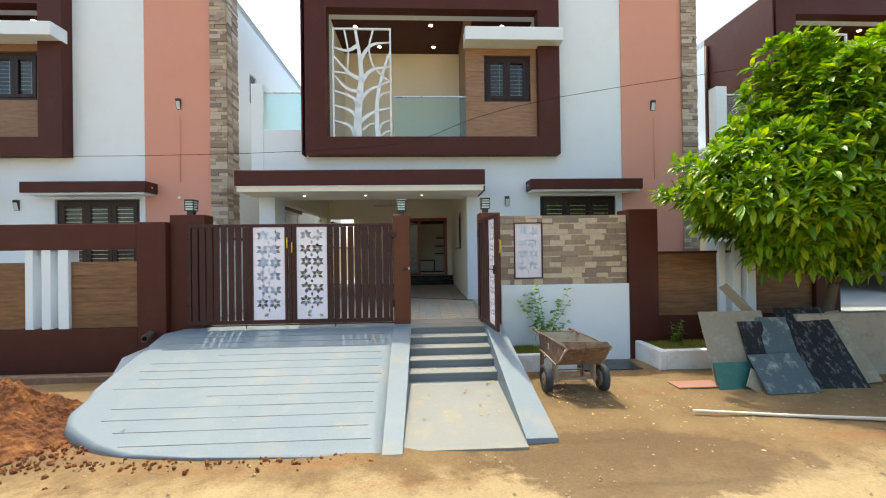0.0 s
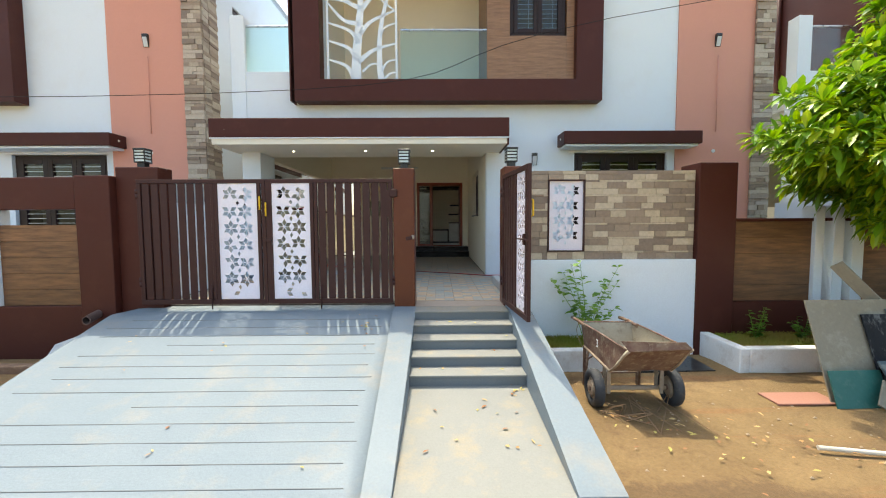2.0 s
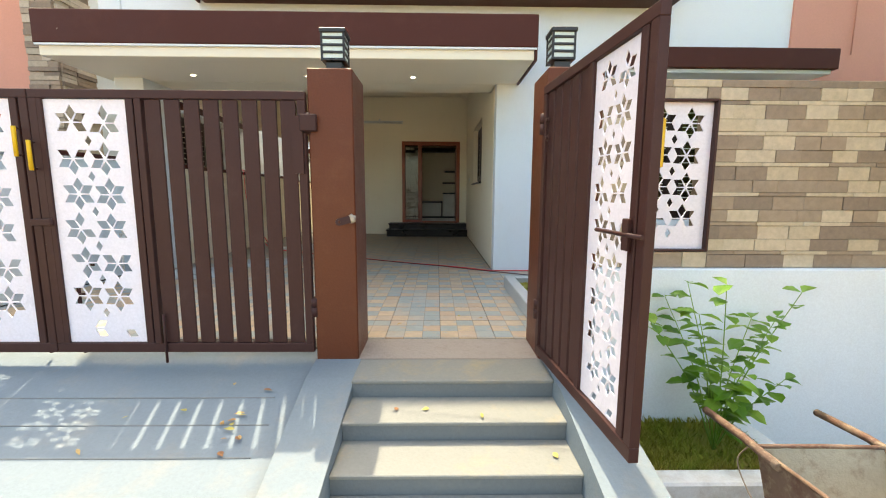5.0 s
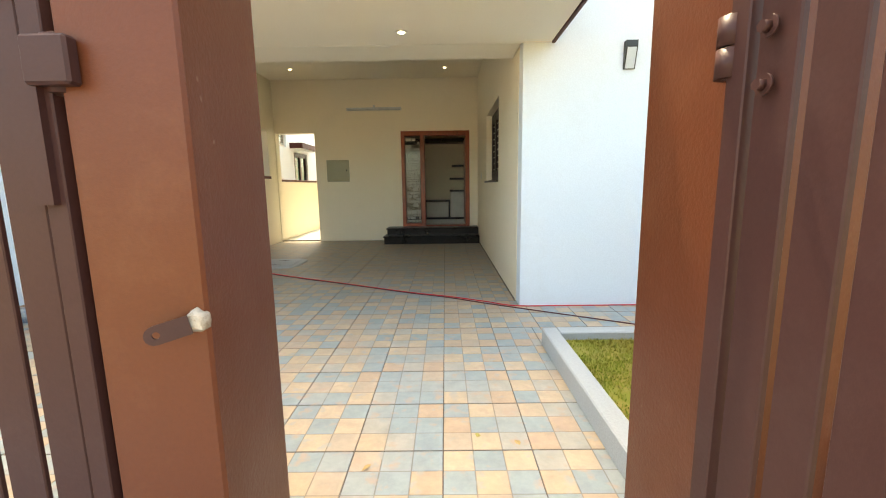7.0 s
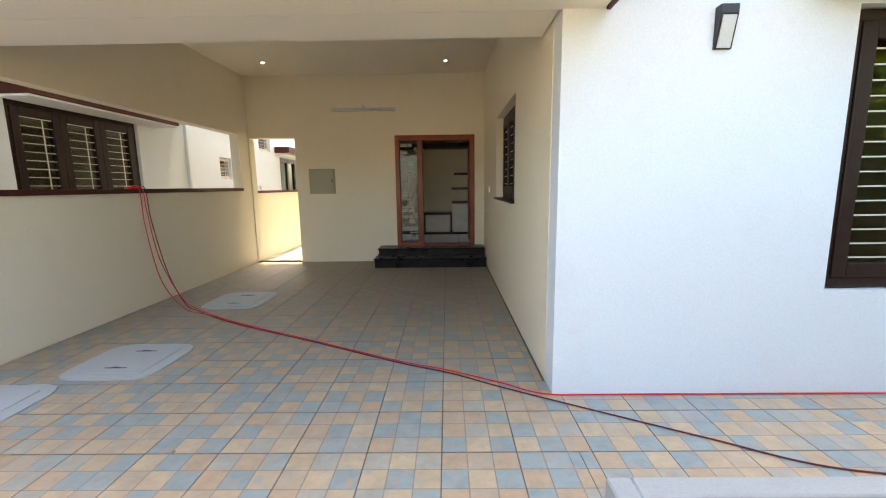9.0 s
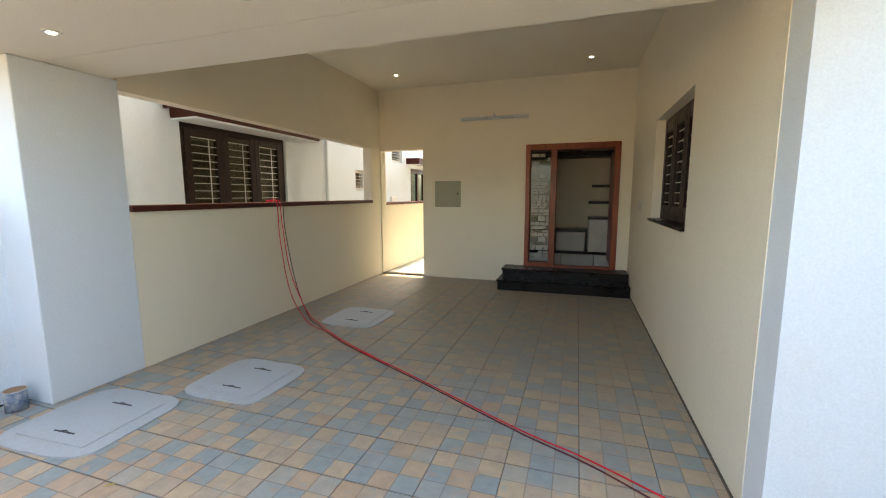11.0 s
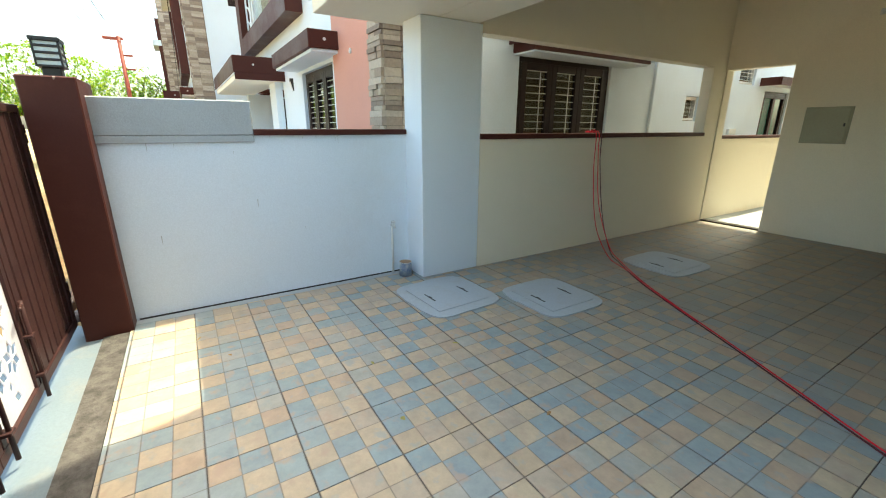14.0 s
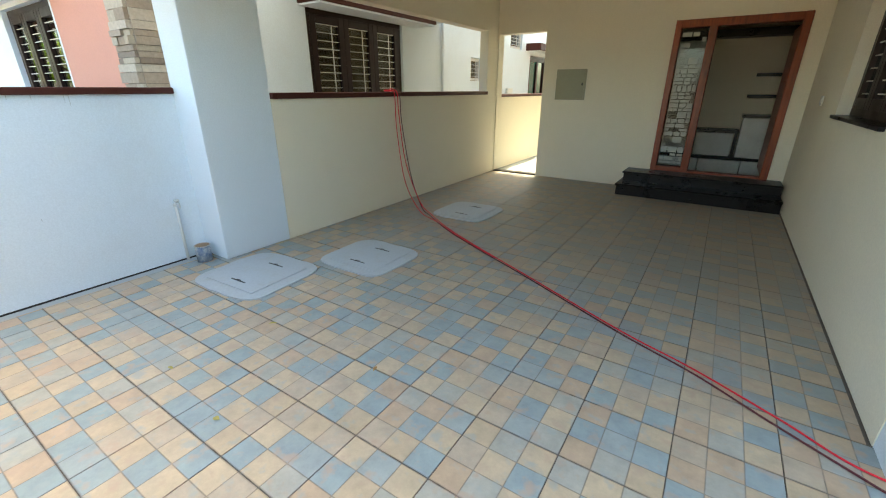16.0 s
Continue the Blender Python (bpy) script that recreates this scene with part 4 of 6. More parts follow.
for pts in (((-1.60, 3.90), (-1.76, 4.17), (-2.10, 4.30)), ((-1.56, 4.30), (-1.72, 4.52), (-2.10, 4.66)), ((-1.52, 4.61), (-1.68, 4.84), (-2.10, 5.0)),
            ((-1.50, 4.98), (-1.80, 5.05), (-2.10, 5.36)), ((-1.48, 5.27), (-1.75, 5.42), (-2.12, 5.83)), ((-1.56, 6.06), (-1.80, 5.95), (-2.12, 6.03)),
            ((-1.50, 4.78), (-1.27, 5.02), (-0.78, 5.24)), ((-1.47, 5.22), (-1.22, 5.49), (-0.78, 5.58)), ((-1.49, 5.74), (-1.22, 6.08), (-0.78, 6.15)),
            ((-1.54, 4.25), (-1.22, 4.48), (-0.78, 4.61))):
    limb(pts, 0.05, 0.016)
for pts in (((-1.09, 4.75), (-1.0, 4.91), (-0.77, 5.0)), ((-1.08, 4.07), (-0.96, 4.25), (-0.77, 4.30)), ((-1.05, 3.9), (-0.91, 4.03), (-0.77, 4.05)),
            ((-1.18, 6.46), (-1.28, 5.97), (-1.13, 5.51), (-0.77, 5.2)), ((-1.45, 4.07), (-1.27, 4.21), (-1.10, 4.21)), ((-1.86, 6.46), (-1.77, 5.92), (-1.79, 5.47)), ((-2.1, 5.45), (-1.86, 5.42), (-1.70, 5.36))):
    limb(pts, 0.022, 0.014)
bmesh.ops.recalc_face_normals(bm, faces=bm.faces)
part("screen_tree", bm, WHITE, scr, "white branching tree cut from sheet metal")


def wall_lamp(parent, x, z, y):
    bm = bmesh.new()
    prism(bm, [(y, z), (y - 0.015, z), (y - 0.06, z + 0.19), (y - 0.06, z + 0.24), (y, z + 0.24)], "x", x, x + 0.105)
    w = part("wall_lamp", bm, BLACK, parent, "black wedge wall lamp with frosted lens")
    bm = bmesh.new()
    prism(bm, [(y - 0.022, z + 0.005), (y - 0.064, z + 0.175), (y - 0.058, z + 0.18), (y - 0.014, z + 0.005)], "x", x + 0.012, x + 0.093)
    part("lens", bm, FROST, w)


wall_lamp(house, 1.93, 2.25, F0)
wall_lamp(house, 5.58, 4.58, F0 - 0.03)
bm = bmesh.new()
disc(bm, (5.62, F0 - 0.045, 2.52), (0, 1, 0), 0.035, 0.02, 18)
part("pipe_stub", bm, LAMIN, house, "white capped pipe stub")
bm = bmesh.new()
tube(bm, [(5.65, F0 - 0.05, 2.9), (5.65, F0 - 0.05, 4.4)], 0.008, 6)
part("conduit", bm, PINK, house)

# ---- compound wall of one plot ----
comp = thing("compound_wall", (5.6, 0.1, GZ), "brown compound wall with wood-look infill and white fins", "wall", "compound walls")
CX = 3.39
part("pillar", boxes((CX, CX + 0.5, -0.06, 0.36, GZ - 0.2, 1.85), b=0.008), BROWN, comp)
part("pillar", boxes((6.71, 7.16, -0.01, 0.38, GZ - 0.2, 1.72), b=0.008), BROWN, comp)
part("top_beam", boxes((CX + 0.5, 6.71, 0.0, 0.22, 1.29, 1.70), b=0.008), BROWN, comp)
part("base_wall", boxes((CX + 0.5, 6.71, 0.0, 0.24, GZ - 0.2, 0.03), b=0.006), BROWN, comp)
for x0, x1 in ((CX + 0.5, 4.99), (5.65, 6.71)):
    part("panel", boxes((x0, x1, 0.07, 0.16, 0.03, 1.09)), WOODDARK, comp, "recessed panel wall")
    for i in range(5):
        part("plank", boxes((x0 + 0.002, x1 - 0.002, 0.058, 0.07, 0.032 + 0.212 * i, 0.032 + 0.212 * i + 0.209), b=0.002), WOODDARK, comp)
for x0, x1 in ((4.99, 5.11), (5.24, 5.38), (5.49, 5.65)):
    part("fin", boxes((x0, x1, 0.005, 0.22, 0.03, 1.288), b=0.006), WHITE, comp, "white vertical fin")

for k, dy in ((-3, -2.2), (-2, -1.5), (-1, 0.0), (1, 0.0)):
    copy_thing(house, T((PERIOD * k, 3.08 + dy, 0)))
for k, dy in ((-2, -1.5), (-1, 0.0), (1, 0.0)):
    copy_thing(comp, T((5.6 + PERIOD * k, 0.1 + dy, GZ)))
for ob in list(comp.children):          # the stretch under the tree has no beam above its panels
    if ob.name.startswith("top_beam"):
        bpy.data.objects.remove(ob)
part("panel_cap", boxes((CX + 0.5, 6.71, 0.04, 0.19, 1.09, 1.13), b=0.004), BROWN, comp)


# ---- gate posts and lanterns ----
LANTERN = surface("lantern_glass", (0.62, 0.74, 0.74), 0.3)


def lantern(x, y, z):
    ln = thing("post_lantern", (x, y, z), "black louvred square lantern on a gate post", "lamp", "gate post lanterns")
    part("foot", boxes((x - 0.05, x + 0.05, y - 0.05, y + 0.05, z, z + 0.07), b=0.004), BLACK, ln)
    part("core", boxes((x - 0.066, x + 0.066, y - 0.066, y + 0.066, z + 0.075, z + 0.232)), LANTERN, ln, "pale frosted lantern glass")
    for i in range(4):
        part("louvre", boxes((x - 0.074, x + 0.074, y - 0.074, y + 0.074, z + 0.07 + 0.042 * i, z + 0.086 + 0.042 * i), b=0.003), BLACK, ln)
    part("cap", boxes((x - 0.08, x + 0.08, y - 0.08, y + 0.08, z + 0.232, z + 0.26), b=0.005), BLACK, ln)
    for a in (-0.067, 0.067):
        for c in (-0.067, 0.067):
            part("corner_rod", boxes((x + a - 0.006, x + a + 0.006, y + c - 0.006, y + c + 0.006, z + 0.07, z + 0.24)), BLACK, ln)


for nm, x0, x1, zt in (("post_centre", -0.555, -0.285, 1.80), ("post_right", 0.885, 1.225, 1.82)):
    p_ = thing("gate_post", ((x0 + x1) / 2, 0.19, -0.2), "brown painted square gate post with chips", "post", "gate posts")
    part("shaft", boxes((x0, x1, 0.0, 0.37, -0.4, zt), b=0.008), POST, p_)
    lantern(min((x0 + x1) / 2, 1.0), 0.17, zt)
p_ = thing("gate_post", (-3.75, 0.2, -0.2), "brown painted square gate post with chips", "post", "gate posts")
part("shaft", boxes((-4.188, -3.635, 0.10, 0.40, -0.75, 1.84), b=0.008), BROWN, p_)
lantern(-3.92, 0.25, 1.84)


# ---- gates ----
def flower_loops(x0, x1, z0, z1):
    """Holes of the cut panel: six-petalled flowers of rhombi, two to a row."""
    loops = [[(x0, z0), (x1, z0), (x1, z1), (x0, z1)]]
    w = x1 - x0
    pitch = w * 0.435
    rows = int((z1 - z0 - 0.1 * w) / pitch) + 1
    rr = w * 0.195
    for i in range(rows):
        cz = z1 - 0.27 * w - pitch * i
        for c in range(2):
            cx = x0 + w * (0.31 if c == 0 else 0.70) - (0.012 if i % 2 else 0)
            cz2 = cz - (0.004 if c else 0)
            for k in range(6):
                if (i * 3 + c * 2 + k) % 11 == 3 or (i == rows - 1 and k in (0, 1, 2)):
                    continue
                a = radians(90 + 60 * k)
                u, v2 = Vector((math.cos(a), math.sin(a))), Vector((-math.sin(a), math.cos(a)))
                cc = Vector((cx, cz2))
                pts = [cc + u * rr * 0.10, cc + u * rr * 0.58 + v2 * rr * 0.305, cc + u * rr * 1.08, cc + u * rr * 0.58 - v2 * rr * 0.305]
                if all(x0 + 0.01 < q.x < x1 - 0.01 and z0 + 0.01 < q.y < z1 - 0.01 for q in pts):
                    loops.append([(q.x, q.y) for q in pts])
        if i < rows - 1:
            cx, cm = x0 + w * 0.505 - 0.006, cz - pitch / 2 - 0.002
            loops.append([(cx, cm - rr * 0.36), (cx + rr * 0.22, cm), (cx, cm + rr * 0.36), (cx - rr * 0.22, cm)])
    return loops


def gate_leaf(g, m, w, h, px0, px1, slats, seam=None):
    """A steel leaf from its lower hinge corner: x across, z up. px0, px1: the cut white panel."""
    def P(name, bm, mat, label="", parent=None):
        return part(name, bm, mat, parent or g, label, m)
    t = 0.05
    for a in ((0, w, h - 0.05, h), (0, w, 0, 0.06), (0, t, 0.06, h - 0.05), (w - t, w, 0.06, h - 0.05)):
        P("frame_bar", boxes((a[0], a[1], -0.02, 0.02, a[2], a[3]), b=0.003), METAL)
    for a in (px0 - 0.045, px1):
        P("frame_bar", boxes((a, a + 0.045, -0.018, 0.018, 0.06, h - 0.05), b=0.003), METAL)
    sheet = outline_mesh("cut", flower_loops(px0, px1, 0.065, h - 0.055), 0.006)
    P("cut_panel", sheet, SHEET, "white sheet panel cut with flowers")
    if seam:
        P("fold_bar", boxes((seam - 0.02, seam + 0.02, -0.022, 0.022, 0.06, h - 0.05), b=0.003), METAL)
    a, b2, n = slats
    pitch = (b2 - a) / n
    for i in range(n):
        P("slat", boxes((a + pitch * i + 0.012, a + pitch * (i + 1) - 0.012, -0.008, 0.008, 0.062, h - 0.052), b=0.003), METAL)


GH = 1.62
g1 = thing("main_gate", (-3.0, 0.1, 0.03), "dark brown steel gate leaf with white cut-flower panel", "gate", "vehicle gate leaves")
gate_leaf(g1, T((-3.85, 0.015, 0.045)), 1.645, GH, 1.03, 1.535, (0.05, 0.965, 8), 0.965)
g2 = thing("main_gate", (-1.4, 0.1, 0.03), "dark brown steel gate leaf with white cut-flower panel", "gate", "vehicle gate leaves")
gate_leaf(g2, T((-2.2, 0.015, 0.045)), 1.63, GH, 0.075, 0.565, (0.66, 1.58, 8), 0.64)
for g, x, z in ((g1, -2.262, 1.27), (g2, -2.185, 1.19)):
    bm = bmesh.new()
    tube(bm, [(x, -0.045, z), (x, -0.045, z + 0.175)], 0.011, 8)
    grip = part("pull_handle", bm, YELLOW, g, "yellow plastic grip")
    for dz in (0.01, 0.165):
        part("stand_off", tube(bmesh.new(), [(x, -0.01, z + dz), (x, -0.045, z + dz)], 0.006, 6), METAL, grip)
part("latch", boxes((-2.25, -2.13, -0.03, -0.005, 0.86, 0.9), b=0.003), METAL, g1)
for g, x in ((g1, -2.86), (g1, -2.30), (g2, -2.08)):
    rod = part("inner_bolt", tube(bmesh.new(), [(x, 0.055, 0.62), (x, 0.055, 0.02)], 0.011, 8), METAL, g, "long drop bolt on the inside")
    for z in (0.16, 0.40):
        part("bolt_keeper", boxes((x - 0.03, x + 0.03, 0.02, 0.07, z, z + 0.02), b=0.003), METAL, rod)
    part("bolt_grip", tube(bmesh.new(), [(x, 0.055, 0.60), (x + 0.10, 0.075, 0.60)], 0.008, 6), METAL, rod)
part("drop_bolt", tube(bmesh.new(), [(-2.93, -0.012, 0.30), (-2.93, -0.012, -0.02)], 0.008, 8), METAL, g1)
part("drop_bolt", tube(bmesh.new(), [(-1.51, -0.012, 0.30), (-1.51, -0.012, -0.02)], 0.008, 8), METAL, g2)
g3 = thing("pedestrian_gate", (0.93, -0.02, 0.05), "dark brown steel pedestrian gate standing open", "gate")
M3 = T((0.872, -0.03, 0.055)) @ R(radians(-85.2), 4, 'Z')
gate_leaf(g3, M3, 1.11, 1.64, 0.64, 1.0, (0.05, 0.595, 5))
part("bolt_plate", boxes((0.99, 1.03, -0.04, -0.02, 0.80, 0.92), b=0.003), METAL, g3, "", M3)
part("bolt_rod", tube(bmesh.new(), [(0.78, -0.035, 0.86), (1.12, -0.035, 0.86)], 0.009, 8), METAL, g3, "", M3)
part("pull_handle", tube(bmesh.new(), [(1.05, 0.03, 1.10), (1.05, 0.055, 1.11), (1.05, 0.055, 1.27), (1.05, 0.03, 1.28)], 0.011, 8), YELLOW, g3, "yellow pull handle", M3)
for g, xh in ((g1, -3.85), (g2, -0.562), (g3, 0.862)):
    for z in (0.28, 1.42):
        bm = bmesh.new()
        yh = 0.015 if g is not g3 else -0.025
        disc(bm, (xh, yh, z), (0, 0, 1), 0.026, 0.058, 16)
        disc(bm, (xh, yh, z + 0.062), (0, 0, 1), 0.026, 0.058, 16)
        disc(bm, (xh, yh, z - 0.004), (0, 0, 1), 0.012, 0.13, 10)
        part("hinge", bm, METAL, g)
for z in (1.33, 1.43):
    bm = bmesh.new()
    disc(bm, (0.10, -0.02, z), (0, -1, 0), 0.019, 0.005, 18)
    disc(bm, (0.10, -0.025, z), (0, -1, 0), 0.011, 0.014, 6)
    part("bolt", bm, METAL, g3, "painted bolt and washer", M3)
bm = bmesh.new()
prism(bm, [(-0.64, 1.18), (-0.585, 1.18), (-0.585, 1.52), (-0.64, 1.52), (-0.655, 1.40)], "y", -0.022, -0.004)
part("hinge_plate", bm, METAL, g2)
part("hinge_arm", boxes((-0.60, -0.50, -0.035, 0.0, 1.43, 1.53), b=0.006), METAL, g2)
lock = thing("post_latch", (-0.285, 0.18, 0.93), "rusty latch plate plastered into the gate post", "latch")
arc = [(-0.022 * math.sin(a) - 0.06, 0.022 * math.cos(a)) for a in (math.pi * i / 8 for i in range(9))]
hole = [(-0.058 + 0.008 * math.cos(a), 0.008 * math.sin(a)) for a in (2 * math.pi * i / 12 for i in range(12))]
part("tongue", outline_mesh("tongue", [arc + [(0.01, -0.022), (0.01, 0.022)], hole], 0.006), METAL, lock, "", T((-0.322, -0.03, 0.903)) @ R(radians(-14), 4, 'Y') @ R(radians(24), 4, 'Z'))
bm = bmesh.new()
disc(bm, (-0.31, 0.004, 0.906), (0, -1, 0), 0.032, 0.022, 11, 0.016)
for q in bm.verts:
    q.co += 0.011 * noise.noise_vector(q.co * 70)
part("plaster_patch", bm, surface("patch_plaster", (0.46, 0.40, 0.32), 0.9, (0.2, 0.12, 0.07), 0.8, 30, 90, 0.4), lock, "rough plaster patch")

# ---- tiled wall beside the pedestrian gate ----
bm = wall_y(0.03, 0.2, 1.225, 3.385, 0.6, 1.76, [(1.47, 1.93, 0.72, 1.63)])
structure("wall_tiled", bm, surface("clad_joint", (0.25, 0.2, 0.15), 0.9), "garden wall clad in brown stone tiles", "wall")
clad = bpy.data.objects["wall_tiled"]
structure("wall_garden_base", boxes((1.225, 3.45, -0.04, 0.22, GZ - 0.2, 0.6), b=0.006), WHITE, "white plastered base of the garden wall", "wall")
random.seed(12)
z, row = 0.603, 0
hts = (0.085, 0.025, 0.075, 0.085, 0.025, 0.075)
while z < 1.755:
    hgt = min(hts[row % 6], 1.757 - z)
    x = 1.228 - (row * 0.125) % 0.25
    while x < 3.383:
        w = random.choice((0.25, 0.25, 0.20, 0.16)) if hgt > 0.05 else random.choice((0.3, 0.42))
        a, b2 = max(x, 1.228), min(x + w, 3.384)
        for p, q, s, u in panel_cells(a, b2, z, z + hgt, [(1.455, 1.945, 0.705, 1.645)]):
            if q - p > 0.02 and u - s > 0.012:
                part("tile", boxes((p, q - 0.002, 0.016 - 0.008 * random.random(), 0.03, s, u - 0.002), b=0.0015), CLAD, clad)
        x += w
    z += hgt
    row += 1
ni = thing("niche_panel", (1.7, 0.06, 0.72), "white cut-flower sheet panel in a dark frame", "panel")
for a in ((1.457, 1.475, 0.707, 1.643), (1.925, 1.943, 0.707, 1.643), (1.475, 1.925, 0.707, 0.722), (1.475, 1.925, 1.628, 1.643)):
    part("frame_bar", boxes((a[0], a[1], 0.0, 0.06, a[2], a[3]), b=0.003), METAL, ni)
bm = outline_mesh("cut", flower_loops(1.475, 1.925, 0.722, 1.628), 0.006)
part("cut_panel", bm, SHEET, ni, "white sheet panel cut with flowers", T((0, 0.04, 0)))

# ---- inner garden ----
bm = boxes((1.0, 1.11, 0.374, 2.09, -0.05, 0.13), (1.11, 6.88, 1.97, 2.09, -0.05, 0.13), b=0.008)
structure("kerb_3", bm, CEMENT, "grey cement kerb round the lawn", "kerb")
structure("lawn_soil", boxes((1.11, 6.88, 0.41, 1.97, -0.004, 0.07)), TURF, "patchy turf soil of the small lawn", "soil")
structure("wall_plot_side", boxes((6.9, 7.1, 0.4, 3.0, GZ, 1.46)), WHITE, "white side wall of the plot", "wall")


def blades(name, x0, x1, y0, y1, z, count, hgt, label, seed):
    rng = random.Random(seed)
    vs, fs = [], []
    for i in range(count):
        x, y = rng.uniform(x0, x1), rng.uniform(y0, y1)
        if noise.noise((x * 2.2, y * 2.2, seed)) < rng.uniform(-0.55, 0.1):
            continue
        a, hh, w = rng.uniform(0, 6.283), hgt * rng.uniform(0.5, 1.3), 0.004
        lean = rng.uniform(0.1, 0.8) * hh
        c, s = math.cos(a), math.sin(a)
        b0 = len(vs)
        vs += [(x - s * w, y + c * w, z), (x + s * w, y - c * w, z), (x + c * lean * 0.4 + s * w * 0.7, y + s * lean * 0.4 - c * w * 0.7, z + hh * 0.6), (x + c * lean, y + s * lean, z + hh)]
        fs += [(b0, b0 + 1, b0 + 2), (b0, b0 + 2, b0 + 3)]
    me = bpy.data.meshes.new(name)
    me.from_pydata(vs, [], fs)
    me.materials.append(GRASS)
    return tagged(new(name, me), label, "grass", kind="stuff")


blades("grass", 1.12, 5.2, 0.42, 1.96, 0.068, 70000, 0.02, "short patchy green and straw-coloured lawn grass", 1)


# ---- planters and the verge ----
structure("planter_1", boxes((1.17, 2.25, -0.66, -0.54, GZ - 0.1, -0.40), (2.13, 2.25, -0.54, -0.06, GZ - 0.1, -0.40), b=0.012), PLANTER, "stained white planter kerb", "planter")
structure("planter_soil_1", boxes((1.17, 2.13, -0.54, -0.04, GZ, -0.43)), TURF, "dark planter soil", "soil")
blades("grass", 1.19, 2.12, -0.53, -0.05, -0.432, 5000, 0.05, "short dark green grass in the planter", 2)
bm = boxes((3.46, 3.58, -0.79, -0.06, GZ - 0.1, -0.355), (3.58, 7.2, -0.79, -0.67, GZ - 0.1, -0.355), b=0.012)
structure("planter_2", bm, PLANTER, "stained white planter wall under the tree", "planter")
structure("planter_soil_2", boxes((3.58, 7.2, -0.67, -0.0, GZ, -0.41)), TURF, "dark planter soil", "soil")
blades("grass", 3.59, 7.1, -0.66, -0.02, -0.412, 16000, 0.05, "short dark green grass in the planter", 3)
structure("wall_verge", boxes((5.2, 9.5, -1.22, -1.06, GZ - 0.1, 0.22), b=0.015), surface("weathered_wall", (0.30, 0.27, 0.22), 0.85, (0.13, 0.10, 0.07), 0.8, 1.5, 50, 0.4), "weathered grey-white low wall behind the boards", "wall")
# no pit is cut: the slab's black stands for the shade inside
structure("drain", boxes((2.35, 3.25, -0.70, -0.2, GZ - 0.05, GZ + 0.012)), BLACK, "open drain beside the planter, its shade drawn as a black slab", "drain")
bm = bmesh.new()
prism(bm, [(-0.9, GZ - 0.1), (-0.9, GZ + 0.05), (-0.6, GZ + 0.35), (-0.02, GZ + 0.38), (-0.02, GZ - 0.1)], "x", -4.45, -3.95)
structure("drain_edge", bm, CEMENT, "grey cement drain edge beside the ramp", "kerb")
structure("ledge", boxes((-9.0, -4.45, -0.62, -0.5, GZ - 0.1, GZ + 0.1), b=0.01), surface("dusty_ledge", (0.20, 0.12, 0.075), 0.9, (0.33, 0.24, 0.16), 0.8, 3, 40, 0.5), "soil-stained cement ledge along the compound wall", "kerb")
pp = thing("drain_pipe", (-4.35, -0.05, 0.0), "cut grey plastic drain pipe through the wall", "pipe")
bm = bmesh.new()
ring = [[], [], [], []]
for j in range(20):
    a = 2 * math.pi * j / 20
    for q, (r, y) in zip(ring, ((0.055, 0.0), (0.055, -0.26), (0.045, -0.26), (0.045, 0.0))):
        q.append(bm.verts.new((-4.42 + r * math.cos(a) + 0.35 * y * -0.6, y, -0.07 + r * math.sin(a) + 0.12 * y)))
for a, c in zip(ring, ring[1:]):
    for j in range(20):
        bm.faces.new((a[j], a[(j + 1) % 20], c[(j + 1) % 20], c[j]))
bmesh.ops.recalc_face_normals(bm, faces=bm.faces)
part("pipe_body", bm, surface("pipe_plastic", (0.12, 0.08, 0.07), 0.5), pp)


def mound(name, cx, cy, rx, ry, h, seed, material, label, n=44):
    bm = bmesh.new()
    vs = {}
    for i in range(n + 1):
        for j in range(n + 1):
            u, v3 = 2 * i / n - 1, 2 * j / n - 1
            x, y = cx + rx * u, cy + ry * v3
            r = min(1.0, math.hypot(u, v3))
            k = (math.cos(r * math.pi) + 1) / 2
            z = h * k * (1 + 0.7 * noise.noise((x * 1.3, y * 1.3, seed))) + k ** 0.5 * 0.13 * noise.noise((x * 4, y * 4, seed)) + k ** 0.5 * 0.13 * abs(noise.noise((x * 11, y * 11, seed))) + k ** 0.5 * 0.075 * noise.noise((x * 24, y * 24, seed))
            vs[i, j] = bm.verts.new((x, y, GZ - 0.03 + z))
    for i in range(n):
        for j in range(n):
            bm.faces.new((vs[i, j], vs[i + 1, j], vs[i + 1, j + 1], vs[i, j + 1]))
    return tagged(part(name, bm, material, None, label), kind="stuff", category="soil")


mound("soil_heap", -4.75, -2.3, 1.4, 1.12, 0.42, 2, SOIL, "heap of loose red earth beside the ramp", 130)
bm = bmesh.new()
random.seed(21)
for i in range(1500):
    if i < 1250:
        x, y = random.gauss(-4.0, 0.42), random.gauss(-2.65, 0.28)
    else:
        x = random.uniform(-4.2, -0.5)
        y = -3.08 + random.gauss(0, 0.06)
    r = 0.004 + 0.026 * random.random() ** 3
    mt = T((x, y, GZ + 0.01)) @ Euler([random.uniform(0, 6) for _ in range(3)]).to_matrix().to_4x4() @ Matrix.Diagonal((r * random.uniform(0.7, 1.3), r, r * random.uniform(0.5, 0.9), 1))
    if x > ramp_left(y) + 0.12 and y > -3.0:
        continue
    bmesh.ops.create_icosphere(bm, subdivisions=1, radius=1, matrix=mt)
part("earth_clod", bm, SOIL, None, "loose clods of red earth along the ramp", kind="stuff", category="soil")
bm = bmesh.new()
random.seed(22)
vs, fs = [], []
